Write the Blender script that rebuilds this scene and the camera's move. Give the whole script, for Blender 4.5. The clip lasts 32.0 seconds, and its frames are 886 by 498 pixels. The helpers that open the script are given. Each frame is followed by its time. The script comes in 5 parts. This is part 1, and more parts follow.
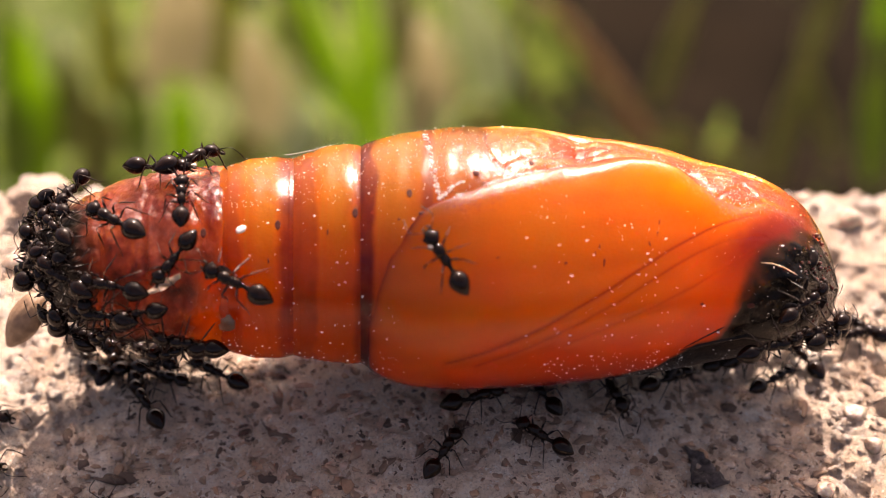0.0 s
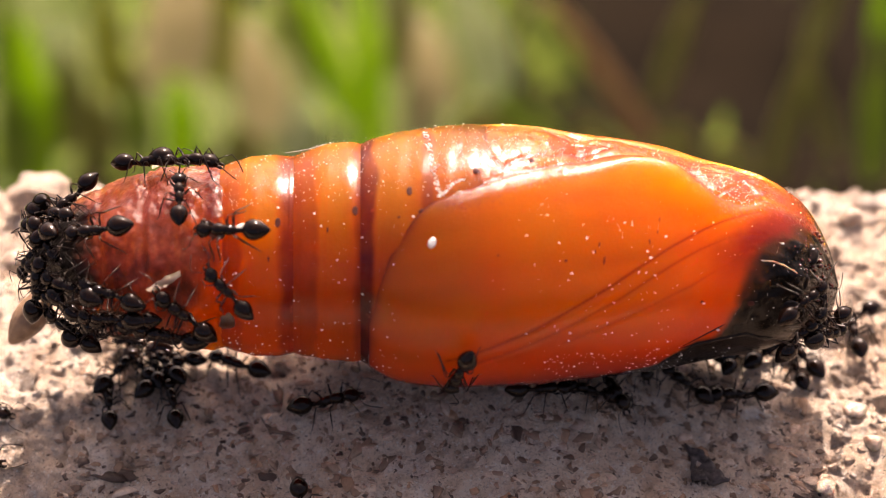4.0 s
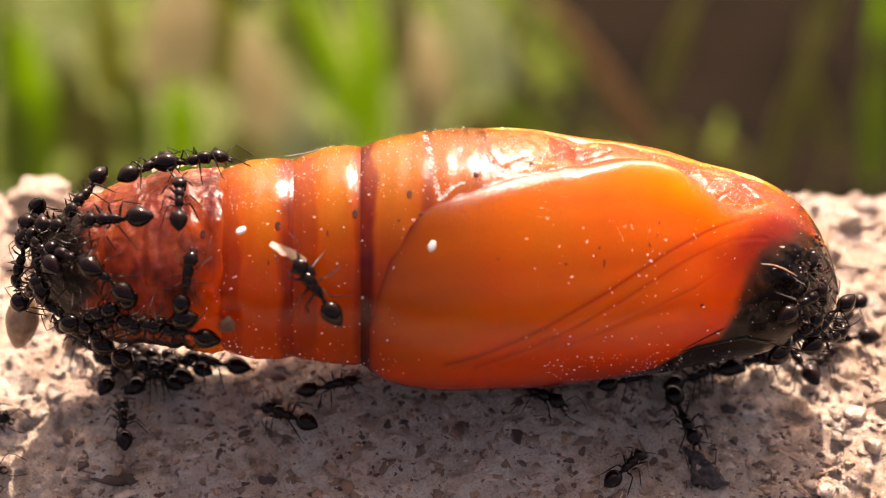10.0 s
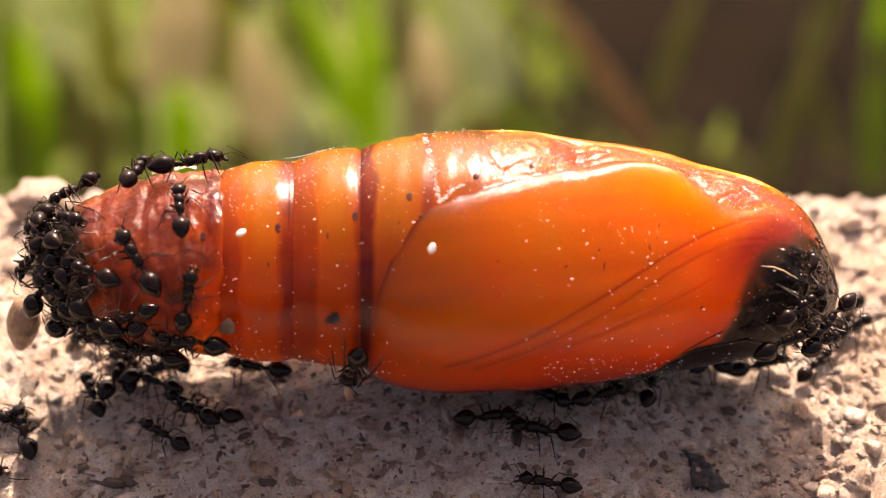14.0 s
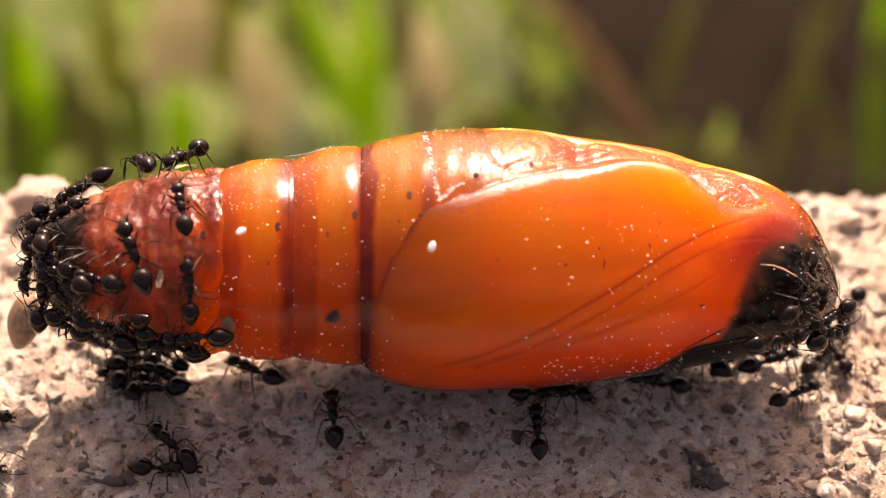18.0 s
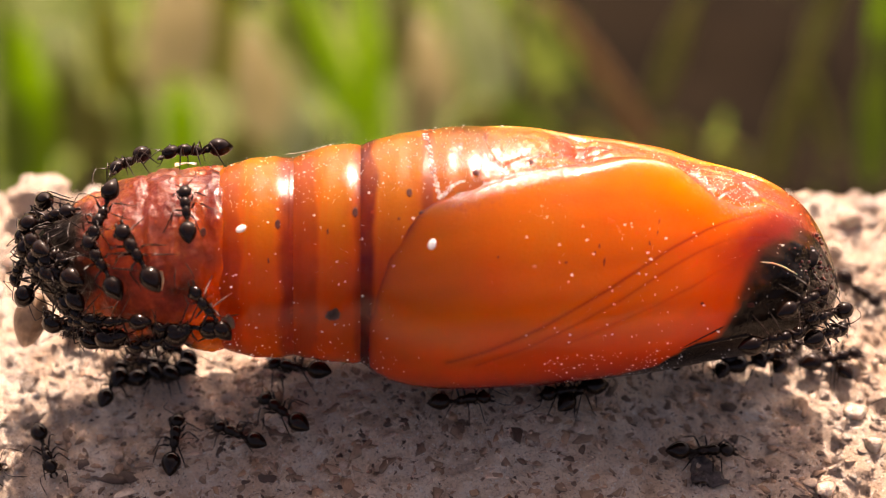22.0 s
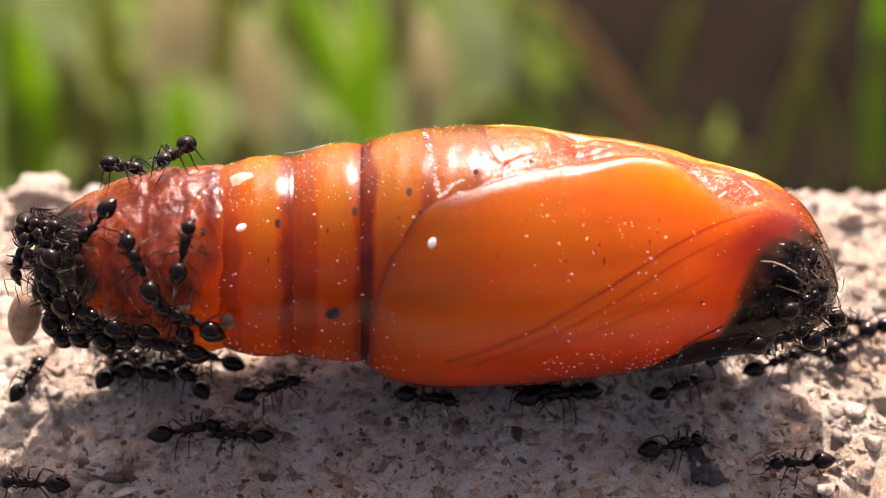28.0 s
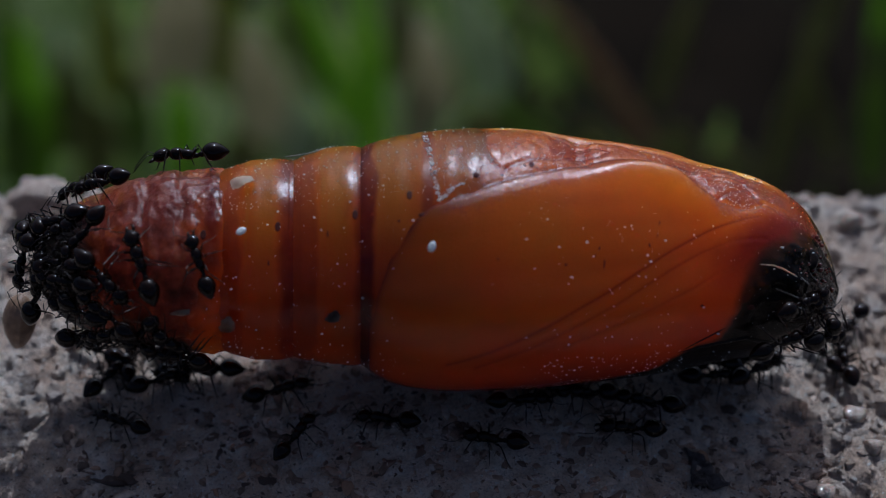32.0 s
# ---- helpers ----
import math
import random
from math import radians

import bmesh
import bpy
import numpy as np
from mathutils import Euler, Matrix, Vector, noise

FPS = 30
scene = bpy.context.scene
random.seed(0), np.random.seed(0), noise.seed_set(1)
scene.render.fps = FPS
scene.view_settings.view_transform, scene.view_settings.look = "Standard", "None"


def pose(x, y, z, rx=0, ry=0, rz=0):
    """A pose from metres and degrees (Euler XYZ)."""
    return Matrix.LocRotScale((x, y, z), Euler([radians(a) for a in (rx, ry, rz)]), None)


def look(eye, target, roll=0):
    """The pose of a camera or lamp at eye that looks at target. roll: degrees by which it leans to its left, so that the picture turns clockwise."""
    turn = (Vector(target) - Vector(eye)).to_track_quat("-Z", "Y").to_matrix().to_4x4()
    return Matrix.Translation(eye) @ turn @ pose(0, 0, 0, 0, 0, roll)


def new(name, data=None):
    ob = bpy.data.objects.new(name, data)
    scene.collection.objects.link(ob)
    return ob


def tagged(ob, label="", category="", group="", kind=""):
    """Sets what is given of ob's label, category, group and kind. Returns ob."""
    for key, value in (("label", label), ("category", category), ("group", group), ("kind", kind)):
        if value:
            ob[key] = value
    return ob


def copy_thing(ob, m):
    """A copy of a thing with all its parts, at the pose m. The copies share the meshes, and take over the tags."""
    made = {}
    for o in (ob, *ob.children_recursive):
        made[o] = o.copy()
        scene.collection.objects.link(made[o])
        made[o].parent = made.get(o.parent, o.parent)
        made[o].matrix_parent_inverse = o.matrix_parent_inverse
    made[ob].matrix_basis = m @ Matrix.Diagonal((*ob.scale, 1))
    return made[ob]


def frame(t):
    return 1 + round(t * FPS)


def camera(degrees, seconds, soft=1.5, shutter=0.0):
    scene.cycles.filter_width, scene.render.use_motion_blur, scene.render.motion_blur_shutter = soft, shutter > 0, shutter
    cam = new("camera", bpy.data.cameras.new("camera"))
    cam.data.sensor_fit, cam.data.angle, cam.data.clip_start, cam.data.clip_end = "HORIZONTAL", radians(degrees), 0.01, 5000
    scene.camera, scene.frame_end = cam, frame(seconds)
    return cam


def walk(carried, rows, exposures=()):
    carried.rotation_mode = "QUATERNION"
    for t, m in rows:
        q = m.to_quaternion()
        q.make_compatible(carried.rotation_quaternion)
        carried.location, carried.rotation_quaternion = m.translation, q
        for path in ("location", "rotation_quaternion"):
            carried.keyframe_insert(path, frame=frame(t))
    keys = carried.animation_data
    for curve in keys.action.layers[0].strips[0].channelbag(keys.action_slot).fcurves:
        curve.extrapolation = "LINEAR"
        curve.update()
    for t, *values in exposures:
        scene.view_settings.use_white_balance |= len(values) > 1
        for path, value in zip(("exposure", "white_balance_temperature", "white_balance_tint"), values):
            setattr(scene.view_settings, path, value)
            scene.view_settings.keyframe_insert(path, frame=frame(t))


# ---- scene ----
# All plan numbers below are millimetres; MM turns them into metres.
MM = 0.001
TILT = 40.0          # the camera looks down by this many degrees
REACH = 53.0         # from the lens to the middle of the pupa
AIM = 5.23           # height of the aimed-at point over the stone

# ---- camera ----
cam = camera(34.0, 32.0, soft=1.0)
cam.data.dof.use_dof = True
cam.data.dof.focus_distance = 52.2 * MM
cam.data.dof.aperture_fstop = 39.0
cam.data.dof.aperture_blades = 0


def eye_pose(nod):
    """The tripod's pose, nodded down by so many hundredths of a degree."""
    a = radians(TILT)
    eye = (0.0, -REACH * math.cos(a) * MM, (AIM + REACH * math.sin(a)) * MM)
    return Matrix.Translation(eye) @ pose(0, 0, 0, 90 - TILT - nod / 100.0)


walk(cam, [(0, eye_pose(-1.1)), (0.5, eye_pose(1.1)), (1, eye_pose(7.8)), (1.5, eye_pose(7.8)), (2, eye_pose(7.8)), (2.5, eye_pose(1.1)),
           (3, eye_pose(5.6)), (3.5, eye_pose(7.8)), (5.5, eye_pose(1.1)), (6, eye_pose(-5.6)), (6.5, eye_pose(-12.3)), (7, eye_pose(-14.5)),
           (7.5, eye_pose(-14.5)), (8, eye_pose(-14.5)), (8.5, eye_pose(-12.3)), (9, eye_pose(-7.8)), (9.5, eye_pose(-7.8)), (10, eye_pose(-5.6)),
           (10.5, eye_pose(-7.8)), (11, eye_pose(-1.1)), (11.5, eye_pose(1.1)), (12, eye_pose(1.1)), (12.5, eye_pose(-5.6)), (13, eye_pose(-7.8)),
           (13.5, eye_pose(-14.5)), (14, eye_pose(-14.5)), (14.5, eye_pose(-23.5)), (16.5, eye_pose(-14.5)), (17, eye_pose(-12.3)), (17.5, eye_pose(-12.3)),
           (18, eye_pose(-7.8)), (18.5, eye_pose(-1.1)), (19, eye_pose(5.6)), (19.5, eye_pose(1.1)), (20, eye_pose(-1.1)), (20.5, eye_pose(-5.6)),
           (21, eye_pose(-7.8)), (21.5, eye_pose(-1.1)), (22, eye_pose(1.1)), (22.5, eye_pose(-1.1)), (23, eye_pose(-5.6)), (23.5, eye_pose(-7.8)),
           (24, eye_pose(-7.8)), (24.5, eye_pose(1.1)), (25, eye_pose(7.8)), (25.5, eye_pose(1.1)), (27.5, eye_pose(1.1)), (28, eye_pose(5.6)),
           (28.5, eye_pose(1.1)), (29, eye_pose(-1.1)), (29.5, eye_pose(-5.6)), (30, eye_pose(-14.5)), (30.5, eye_pose(-19.0)), (31, eye_pose(-14.5)),
           (31.5, eye_pose(-12.3)), (32, eye_pose(-7.8))],
     exposures=[(0, 1.02, 8000, 26), (10, 1.02, 8450, 28), (18, 1.02, 8700, 29), (26, 1.02, 8800, 29), (27.5, 1.0, 7600, 24), (28, 0.94, 7150, 21), (29, 0.9, 6500, 18), (30, 0.83, 6050, 16), (31, 0.22, 5400, 12), (32, -1.35, 5000, 9)])

# ---- world, sun ----
world = bpy.data.worlds.new("sky")
scene.world = world
world.use_nodes = True
sky = world.node_tree.nodes.new("ShaderNodeTexSky")
sky.sky_type = "NISHITA"
sky.sun_disc = False
sky.sun_elevation = radians(50)
sky.sun_rotation = radians(8)
sky.air_density = 0.5
sky.dust_density = 6.0
sky.ozone_density = 0.3
world.node_tree.links.new(sky.outputs[0], world.node_tree.nodes["Background"].inputs[0])
world.node_tree.nodes["Background"].inputs[1].default_value = 0.15

sun = new("sun", bpy.data.lights.new("sun", "SUN"))
sun.data.energy = 4.9
sun.data.angle = radians(0.53)
sun.data.color = (1.0, 0.985, 0.96)
sun.matrix_world = look((0.085, math.cos(radians(50)), math.sin(radians(50))), (0, 0, 0))


# ---- materials ----
def mat(name):
    m = bpy.data.materials.new(name)
    m.use_nodes = True
    return m, m.node_tree.nodes, m.node_tree.links, m.node_tree.nodes["Principled BSDF"]


def noise_node(nt, scale, detail=4.0, rough=0.55):
    """Noise over the object's own space; scale in cycles per millimetre."""
    tc = nt.nodes.new("ShaderNodeTexCoord")
    n = nt.nodes.new("ShaderNodeTexNoise")
    n.inputs["Scale"].default_value = scale * 1000.0
    n.inputs["Detail"].default_value = detail
    n.inputs["Roughness"].default_value = rough
    nt.links.new(tc.outputs["Object"], n.inputs["Vector"])
    return n.outputs["Fac"]


def ramp(nt, fac, stops):
    r = nt.nodes.new("ShaderNodeValToRGB")
    while len(r.color_ramp.elements) < len(stops):
        r.color_ramp.elements.new(0.5)
    for e, (p, c) in zip(r.color_ramp.elements, stops):
        e.position, e.color = p, (*c, 1.0)
    nt.links.new(fac, r.inputs[0])
    return r.outputs[0]


def mix(nt, fac, a, b, mode="MIX"):
    n = nt.nodes.new("ShaderNodeMix")
    n.data_type, n.blend_type = "RGBA", mode
    for value, slot in ((fac, 0), (a, 6), (b, 7)):
        if isinstance(value, (int, float)):
            n.inputs[slot].default_value = value
        elif isinstance(value, tuple):
            n.inputs[slot].default_value = (*value, 1.0)
        else:
            nt.links.new(value, n.inputs[slot])
    return n.outputs[2]


def bump(nt, bsdf, height, depth, strength=1.0):
    b = nt.nodes.new("ShaderNodeBump")
    b.inputs["Distance"].default_value = depth * MM
    b.inputs["Strength"].default_value = strength
    nt.links.new(height, b.inputs["Height"])
    nt.links.new(b.outputs[0], bsdf.inputs["Normal"])


def attribute(nt, name):
    a = nt.nodes.new("ShaderNodeAttribute")
    a.attribute_name = name
    return a.outputs["Fac"]


def shell_material():
    m, n, l, b = mat("pupa_shell")
    nt = m.node_tree
    col = ramp(nt, noise_node(nt, 0.35, 5), [(0.3, (0.24, 0.047, 0.003)), (0.5, (0.285, 0.063, 0.004)), (0.75, (0.33, 0.079, 0.005))])
    col = mix(nt, attribute(nt, "pale"), col, (0.255, 0.106, 0.010))
    # the underside's dimmer, redder light, put into the colour
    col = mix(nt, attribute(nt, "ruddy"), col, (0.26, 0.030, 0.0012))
    raw = ramp(nt, noise_node(nt, 0.9, 6, 0.65), [(0.3, (0.035, 0.009, 0.007)), (0.46, (0.11, 0.026, 0.017)), (0.60, (0.18, 0.048, 0.030)), (0.78, (0.30, 0.13, 0.095))])
    col = mix(nt, attribute(nt, "raw"), col, raw)
    # real seam bands, together with the painted shade of the underside
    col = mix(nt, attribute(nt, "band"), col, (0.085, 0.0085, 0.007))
    fleck = ramp(nt, noise_node(nt, 2.2, 3), [(0.66, (0, 0, 0)), (0.72, (1, 1, 1))])
    col = mix(nt, mix(nt, 0.4, (0.0, 0.0, 0.0), fleck), col, (0.30, 0.05, 0.02))
    # powdery bloom with dark crumbs in it; its pale specks also paint in highlight sparkle
    bloom = ramp(nt, noise_node(nt, 9.0, 5, 0.75), [(0.54, (0, 0, 0)), (0.62, (0.3, 0.3, 0.3))])
    patch = ramp(nt, noise_node(nt, 1.1, 4, 0.6), [(0.42, (0, 0, 0)), (0.58, (1, 1, 1))])
    powder = mix(nt, 1.0, bloom, patch, "MULTIPLY")
    col = mix(nt, mix(nt, attribute(nt, "frost"), (0.0, 0.0, 0.0), powder), col, (0.60, 0.40, 0.37))
    crumb = ramp(nt, noise_node(nt, 7.0, 4, 0.7), [(0.38, (0.85, 0.85, 0.85)), (0.45, (0, 0, 0))])
    col = mix(nt, mix(nt, attribute(nt, "frost"), (0.0, 0.0, 0.0), crumb), col, (0.16, 0.03, 0.03))
    # the rotten end: murky grey-brown at its edge, black inside
    col = mix(nt, ramp(nt, attribute(nt, "rot"), [(0.15, (0, 0, 0)), (0.6, (1, 1, 1))]), col, (0.026, 0.016, 0.011))
    black = ramp(nt, noise_node(nt, 1.2, 5, 0.6), [(0.35, (0.002, 0.0015, 0.0015)), (0.7, (0.011, 0.007, 0.005))])
    col = mix(nt, ramp(nt, attribute(nt, "rot"), [(0.55, (0, 0, 0)), (0.85, (1, 1, 1))]), col, black)
    l.new(col, b.inputs["Base Color"])
    thick = n.new("ShaderNodeMath")
    thick.operation, thick.inputs[0].default_value = "SUBTRACT", 1.0
    l.new(attribute(nt, "rot"), thick.inputs[1])
    flesh = n.new("ShaderNodeMath")
    flesh.operation, flesh.inputs[1].default_value, flesh.use_clamp = "MULTIPLY_ADD", -0.65, True
    l.new(attribute(nt, "raw"), flesh.inputs[0])
    l.new(thick.outputs[0], flesh.inputs[2])
    l.new(flesh.outputs[0], b.inputs["Subsurface Weight"])
    b.inputs["Subsurface Radius"].default_value = (1.0, 0.75, 0.20)
    b.inputs["Subsurface Scale"].default_value = 42.0 * MM
    b.inputs["Subsurface Anisotropy"].default_value = 0.6
    rough = ramp(nt, noise_node(nt, 1.6, 5), [(0.35, (0.15, 0.15, 0.15)), (0.7, (0.25, 0.25, 0.25))])
    rough = mix(nt, attribute(nt, "rot"), rough, (0.16, 0.16, 0.16))
    l.new(mix(nt, attribute(nt, "raw"), rough, (0.32, 0.32, 0.32)), b.inputs["Roughness"])
    gleam = ramp(nt, noise_node(nt, 11.0, 4, 0.7), [(0.43, (0.12, 0.12, 0.12)), (0.55, (1, 1, 1))])
    l.new(mix(nt, attribute(nt, "frost"), (0.0, 0.0, 0.0), mix(nt, 1.0, gleam, (0.20, 0.20, 0.20), "MULTIPLY")), b.inputs["Coat Weight"])
    b.inputs["Coat Roughness"].default_value = 0.36
    shine = mix(nt, attribute(nt, "frost"), (0.20, 0.20, 0.20), mix(nt, 1.0, gleam, (0.60, 0.60, 0.60), "MULTIPLY"))
    l.new(mix(nt, attribute(nt, "rot"), shine, (0.11, 0.11, 0.11)), b.inputs["Specular IOR Level"])
    fine = n.new("ShaderNodeMath")
    fine.operation = "ADD"
    l.new(noise_node(nt, 2.5, 4, 0.6), fine.inputs[0])
    l.new(noise_node(nt, 11.0, 3, 0.6), fine.inputs[1])
    crisp = n.new("ShaderNodeMath")
    crisp.operation = "MULTIPLY"
    l.new(attribute(nt, "frost"), crisp.inputs[0])
    l.new(noise_node(nt, 19.0, 2, 0.5), crisp.inputs[1])
    both = n.new("ShaderNodeMath")
    both.operation = "MULTIPLY_ADD"
    both.inputs[1].default_value = 1.5
    l.new(crisp.outputs[0], both.inputs[0])
    l.new(fine.outputs[0], both.inputs[2])
    torn = n.new("ShaderNodeMath")
    torn.operation = "MULTIPLY"
    l.new(attribute(nt, "raw"), torn.inputs[0])
    l.new(noise_node(nt, 4.0, 7, 0.7), torn.inputs[1])
    every = n.new("ShaderNodeMath")
    every.operation = "MULTIPLY_ADD"
    every.inputs[1].default_value = 3.5
    l.new(torn.outputs[0], every.inputs[0])
    l.new(both.outputs[0], every.inputs[2])
    bump(nt, b, every.outputs[0], 0.018, 0.7)
    return m


def stone_material(name, grains=""):
    m, n, l, b = mat(name)
    nt = m.node_tree
    base = ramp(nt, noise_node(nt, 0.55, 9, 0.7), [(0.30, (0.46, 0.30, 0.21)), (0.40, (0.80, 0.60, 0.45)), (0.52, (0.93, 0.77, 0.62)), (0.68, (0.97, 0.88, 0.78))])
    if grains:
        if grains == "single":
            g = n.new("ShaderNodeObjectInfo").outputs["Random"]
        else:
            g = n.new("ShaderNodeNewGeometry").outputs["Random Per Island"]
        tint = ramp(nt, g, [(0.0, (0.16, 0.11, 0.085)), (0.1, (0.40, 0.31, 0.25)), (0.35, (0.74, 0.64, 0.54)), (0.6, (0.90, 0.83, 0.75)), (0.76, (0.66, 0.47, 0.35)), (0.86, (0.9, 0.84, 0.77)), (1.0, (0.96, 0.94, 0.90))])
        base = mix(nt, 0.50, base, tint)
    warm = ramp(nt, noise_node(nt, 0.30, 6, 0.65), [(0.46, (0, 0, 0)), (0.62, (1, 1, 1))])
    base = mix(nt, mix(nt, 0.65, (0.0, 0.0, 0.0), warm), base, (0.76, 0.52, 0.35))
    cool = ramp(nt, noise_node(nt, 0.42, 5, 0.6), [(0.34, (1, 1, 1)), (0.46, (0, 0, 0))])
    base = mix(nt, mix(nt, 0.4, (0.0, 0.0, 0.0), cool), base, (0.70, 0.58, 0.52))
    # dirt specks that double as the painted dark of small pits
    pit_dirt = ramp(nt, noise_node(nt, 3.4, 9, 0.78), [(0.37, (0.30, 0.21, 0.16)), (0.45, (1, 1, 1))])
    base = mix(nt, 0.50, base, pit_dirt, "MULTIPLY")
    ochre = ramp(nt, noise_node(nt, 1.7, 6, 0.6), [(0.54, (0, 0, 0)), (0.64, (1, 1, 1))])
    base = mix(nt, mix(nt, 0.45, (0.0, 0.0, 0.0), ochre), base, (0.52, 0.34, 0.21))
    # shade of tiny pits put in as dark colour, without hollows
    pock = ramp(nt, noise_node(nt, 5.5, 3, 0.6), [(0.30, (1, 1, 1)), (0.37, (0, 0, 0))])
    base = mix(nt, mix(nt, 0.85, (0.0, 0.0, 0.0), pock), base, (0.13, 0.085, 0.06))
    fine = ramp(nt, noise_node(nt, 9.0, 3, 0.6), [(0.40, (0.45, 0.38, 0.33)), (0.49, (1, 1, 1))])
    base = mix(nt, 0.42, base, fine, "MULTIPLY")
    glint = ramp(nt, noise_node(nt, 6.5, 3, 0.6), [(0.60, (0, 0, 0)), (0.66, (1, 1, 1))])
    base = mix(nt, mix(nt, 0.8, (0.0, 0.0, 0.0), glint), base, (0.95, 0.91, 0.86))
    l.new(base, b.inputs["Base Color"])
    b.inputs["Roughness"].default_value = 0.5 if grains else 0.85
    bump(nt, b, noise_node(nt, 3.2, 10, 0.85), 0.42, 1.0)
    return m


def chip_material(name, single=False):
    """Flat chips in the dressed stone, each of its own brown or grey."""
    m, n, l, b = mat(name)
    nt = m.node_tree
    g = n.new("ShaderNodeObjectInfo").outputs["Random"] if single else n.new("ShaderNodeNewGeometry").outputs["Random Per Island"]
    tint = ramp(nt, g, [(0.0, (0.06, 0.035, 0.026)), (0.2, (0.16, 0.10, 0.07)), (0.45, (0.30, 0.20, 0.14)), (0.65, (0.40, 0.24, 0.15)), (0.85, (0.42, 0.31, 0.25)), (1.0, (0.70, 0.55, 0.43))])
    worn = ramp(nt, noise_node(nt, 3.0, 8, 0.7), [(0.35, (0.55, 0.5, 0.46)), (0.6, (1, 1, 1))])
    l.new(mix(nt, 0.8, tint, worn, "MULTIPLY"), b.inputs["Base Color"])
    b.inputs["Roughness"].default_value = 0.65
    bump(nt, b, noise_node(nt, 4.0, 8, 0.7), 0.10, 0.8)
    return m


def plain(name, low, high, scale, rough, coat=0.0, depth=0.02, sss=0.0, gloss=0.5):
    m, n, l, b = mat(name)
    nt = m.node_tree
    l.new(ramp(nt, noise_node(nt, scale, 5), [(0.3, low), (0.7, high)]), b.inputs["Base Color"])
    b.inputs["Roughness"].default_value = rough
    b.inputs["Coat Weight"].default_value = coat
    b.inputs["Coat Roughness"].default_value = 0.1
    b.inputs["Subsurface Weight"].default_value = sss
    b.inputs["Subsurface Scale"].default_value = 0.3 * MM
    b.inputs["Specular IOR Level"].default_value = gloss
    bump(nt, b, noise_node(nt, scale * 4, 4), depth, 0.5)
    return m


def leaf_material(name, low, high, glow=0.5, scale=0.12):
    m, n, l, b = mat(name)
    nt = m.node_tree
    col = ramp(nt, noise_node(nt, scale, 4), [(0.3, low), (0.7, high)])
    l.new(col, b.inputs["Base Color"])
    b.inputs["Roughness"].default_value = 0.6
    b.inputs["Specular IOR Level"].default_value = 0.2
    t = n.new("ShaderNodeBsdfTranslucent")
    l.new(col, t.inputs[0])
    s = n.new("ShaderNodeMixShader")
    s.inputs[0].default_value = glow
    l.new(b.outputs[0], s.inputs[1])
    l.new(t.outputs[0], s.inputs[2])
    l.new(s.outputs[0], n["Material Output"].inputs[0])
    return m


SHELL = shell_material()
STONE = stone_material("rough_stone")
GRAIN = stone_material("sand_grains", "sand")
PIECE = stone_material("single_grains", "single")
INLAY = chip_material("flat_chips")
CHIPS = chip_material("single_chips", True)
CHITIN = plain("black_chitin", (0.003, 0.0016, 0.0012), (0.012, 0.005, 0.003), 3.0, 0.13, 0.0, 0.006, 0.0, 0.2)
LIMB = plain("brown_chitin", (0.006, 0.003, 0.002), (0.026, 0.011, 0.006), 4.0, 0.36, 0.0, 0.005, 0.0, 0.3)
TAR = plain("wet_black_skin", (0.003, 0.002, 0.002), (0.016, 0.011, 0.009), 1.6, 0.16, 0.0, 0.05, 0.0, 0.16)
SYRUP = plain("dark_syrup", (0.05, 0.010, 0.006), (0.14, 0.03, 0.016), 3.0, 0.06, 0.6, 0.01, 0.2, 0.6)
DARK = plain("dark_pit", (0.03, 0.006, 0.004), (0.07, 0.013, 0.008), 4.0, 0.75, 0.0, 0.02, 0.0, 0.2)
SPECK = plain("white_grain", (0.75, 0.72, 0.66), (0.9, 0.88, 0.84), 6.0, 0.5)
HUSK = plain("seed_husk", (0.14, 0.075, 0.04), (0.34, 0.21, 0.12), 1.8, 0.5, 0.1, 0.06)
WISP = plain("papery_scrap", (0.40, 0.26, 0.16), (0.62, 0.48, 0.35), 3.0, 0.5, 0.0, 0.02, 0.5)
BARK = plain("charred_bark", (0.012, 0.010, 0.010), (0.14, 0.118, 0.115), 4.0, 0.6, 0.0, 0.2, 0.0, 0.15)
QUARTZ = plain("quartz", (0.26, 0.18, 0.12), (0.56, 0.46, 0.37), 2.6, 0.22, 0.3, 0.20, 0.3)
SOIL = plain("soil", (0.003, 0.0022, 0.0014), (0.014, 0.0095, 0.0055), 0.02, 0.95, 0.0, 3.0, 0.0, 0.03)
GREEN = leaf_material("bright_leaf", (0.22, 0.38, 0.02), (0.33, 0.49, 0.04), 0.65)
LIME = leaf_material("yellowed_leaf", (0.22, 0.25, 0.04), (0.31, 0.33, 0.07), 0.55)
MOSS = leaf_material("mid_leaf", (0.13, 0.20, 0.03), (0.21, 0.28, 0.055), 0.6)
GREY = leaf_material("grey_leaf", (0.42, 0.39, 0.26), (0.54, 0.50, 0.35), 0.65)
SAGE = leaf_material("sage_leaf", (0.32, 0.37, 0.23), (0.43, 0.48, 0.31), 0.65)
OLIVE = leaf_material("olive_leaf", (0.14, 0.15, 0.045), (0.22, 0.225, 0.08), 0.5)
TURF = plain("matted_turf", (0.045, 0.068, 0.018), (0.095, 0.115, 0.038), 0.02, 0.95, 0.0, 2.0, 0.0, 0.05)
DRY = leaf_material("brown_leaf", (0.24, 0.16, 0.085), (0.33, 0.23, 0.13), 0.5)
STRAW = leaf_material("dry_straw", (0.36, 0.27, 0.16), (0.50, 0.39, 0.26), 0.45)


